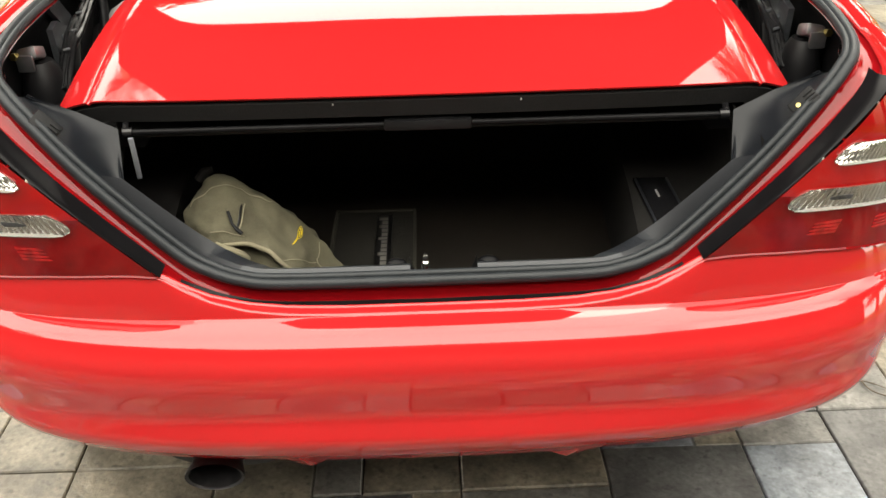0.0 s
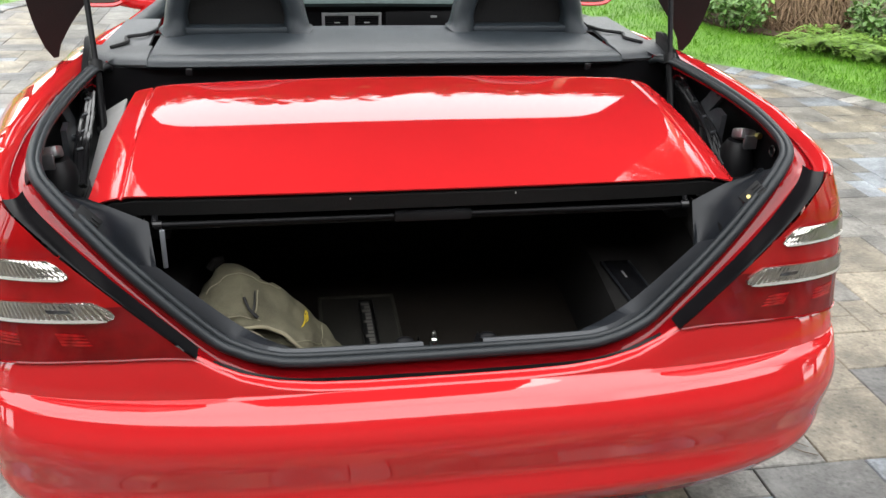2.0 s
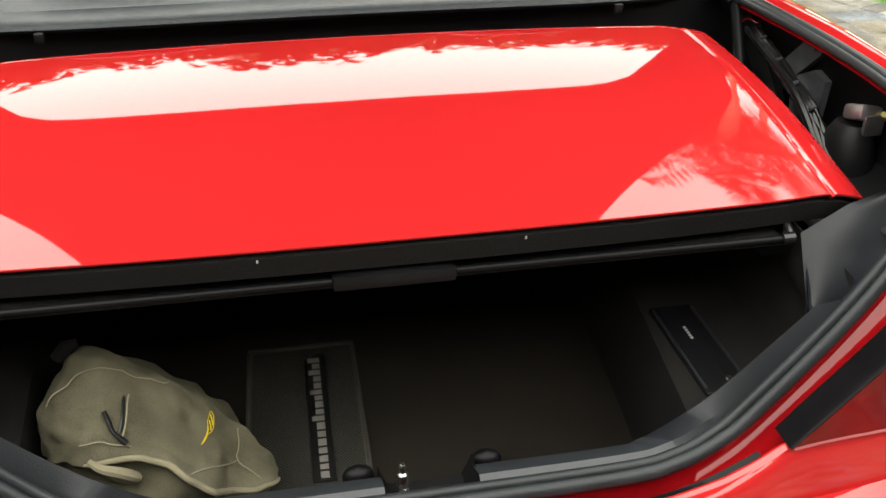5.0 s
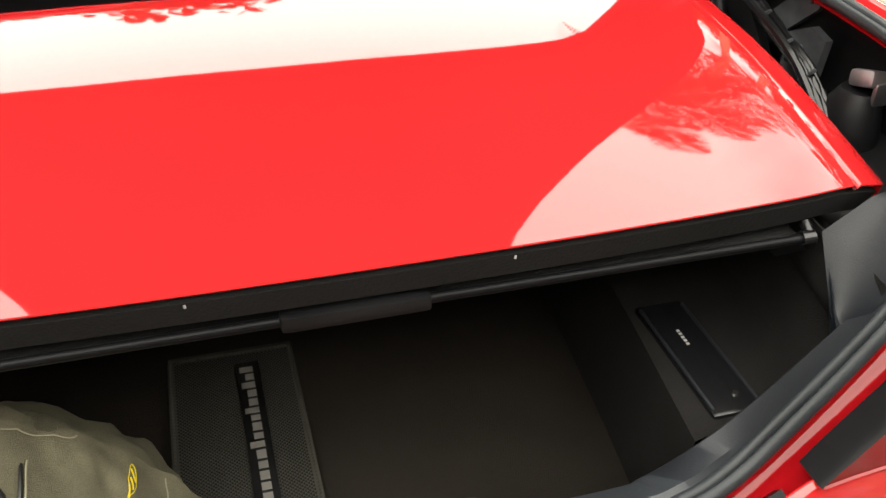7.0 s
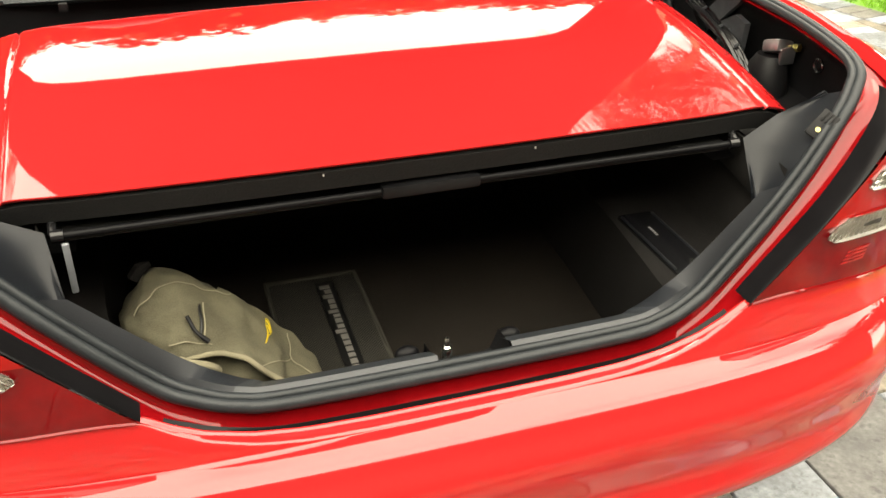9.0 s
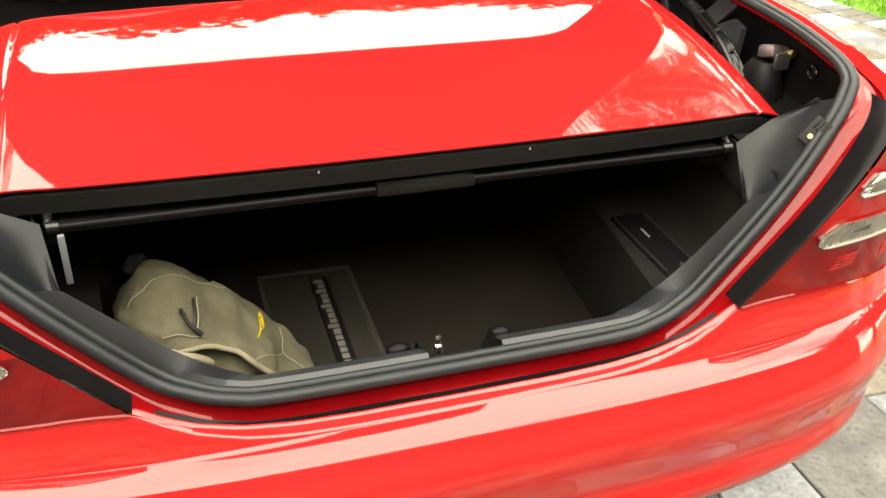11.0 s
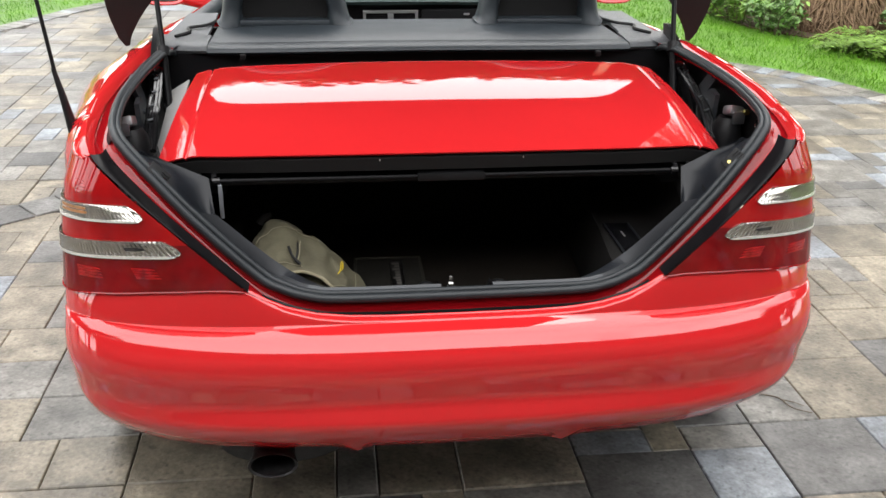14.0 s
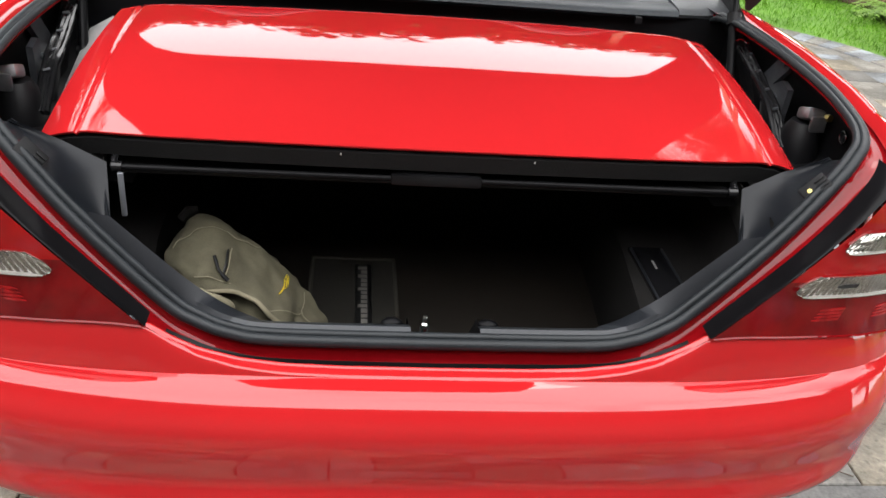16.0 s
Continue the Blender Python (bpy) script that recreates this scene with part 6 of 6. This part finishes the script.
PAVER_FACES = [(0, 1, 5, 4), (1, 2, 6, 5), (2, 3, 7, 6), (3, 0, 4, 7), (4, 5, 9, 8), (5, 6, 10, 9), (6, 7, 11, 10), (7, 4, 8, 11), (8, 9, 10, 11)]
shared, single, rest_v, rest_f, rest_m = {}, 0, [], [], []
for i, j, w, h, m in pieces:
    x, y = OX + (i + w / 2) * UNIT, OY + (j + h / 2) * UNIT
    if not on_drive(x, y, 0.10) or abs(band_d(x, y)) < 0.04 and -3.2 < x < -0.9:
        continue
    z = rng.uniform(-0.0015, 0.0012)
    if not on_drive(x, y, 0.42) or abs(band_d(x, y)) < 0.32 and -3.3 < x < -0.8:
        z -= 0.004
    close = -2.05 < x < 1.75 and -0.25 < y < 2.2 and not (abs(x) < 0.55 and y > 0.75)
    if close and single < 300:
        key = (w, h, m)
        if key not in shared:
            me = bpy.data.meshes.new("paver")
            me.from_pydata(paver_verts(w * UNIT - GAP, h * UNIT - GAP), [], PAVER_FACES)
            me.materials.append(PAVER_MATS[m])
            shared[key] = me
        ob = new("paver", shared[key])
        ob.location, ob.parent = (x, y, z), drive
        ob.rotation_euler = (rng.uniform(-0.003, 0.003), rng.uniform(-0.003, 0.003), rng.uniform(-0.004, 0.004))
        single += 1
    else:
        k = len(rest_v)
        rest_v += paver_verts(w * UNIT - GAP, h * UNIT - GAP, x, y, z)
        rest_f += [tuple(k + q for q in f) for f in PAVER_FACES]
        rest_m += [m] * len(PAVER_FACES)
# border courses along the lawn and the diagonal band
def course(line, offset, length, width, mats, weights):
    pos, run = [], 0.0
    for a, b in zip(line, line[1:]):
        seg = (b - a).length
        d = (b - a).normalized()
        nn = Vector((-d.y, d.x, 0))
        while run < seg:
            p = a + d * run + nn * offset
            k = len(rest_v)
            rest_v.extend(paver_verts(length - 0.006, width - 0.005, p.x, p.y, 0.003, Matrix.Rotation(math.atan2(d.y, d.x), 3, "Z")))
            rest_f.extend(tuple(k + q for q in f) for f in PAVER_FACES)
            rest_m.extend([rng.choices(mats, weights)[0]] * len(PAVER_FACES))
            run += length
        run -= seg


course(RIGHT_EDGE, 0.105, 0.112, 0.21, (1, 2), (0.6, 0.4))
course(LEFT_EDGE, -0.105, 0.112, 0.21, (1, 2, 3), (0.5, 0.3, 0.2))
course([Vector((*BAND[0], 0)), Vector((*BAND[1], 0))], 0.0, 0.17, 0.20, (1, 2, 3), (0.2, 0.2, 0.6))
me = bpy.data.meshes.new("pavers")
me.from_pydata(rest_v, [], rest_f)
for m in PAVER_MATS:
    me.materials.append(m)
me.polygons.foreach_set("material_index", rest_m)
far = new("pavers", me)
far.parent = drive
tagged(far, "tan and grey concrete pavers laid in a mixed pattern", "", "", "stuff")
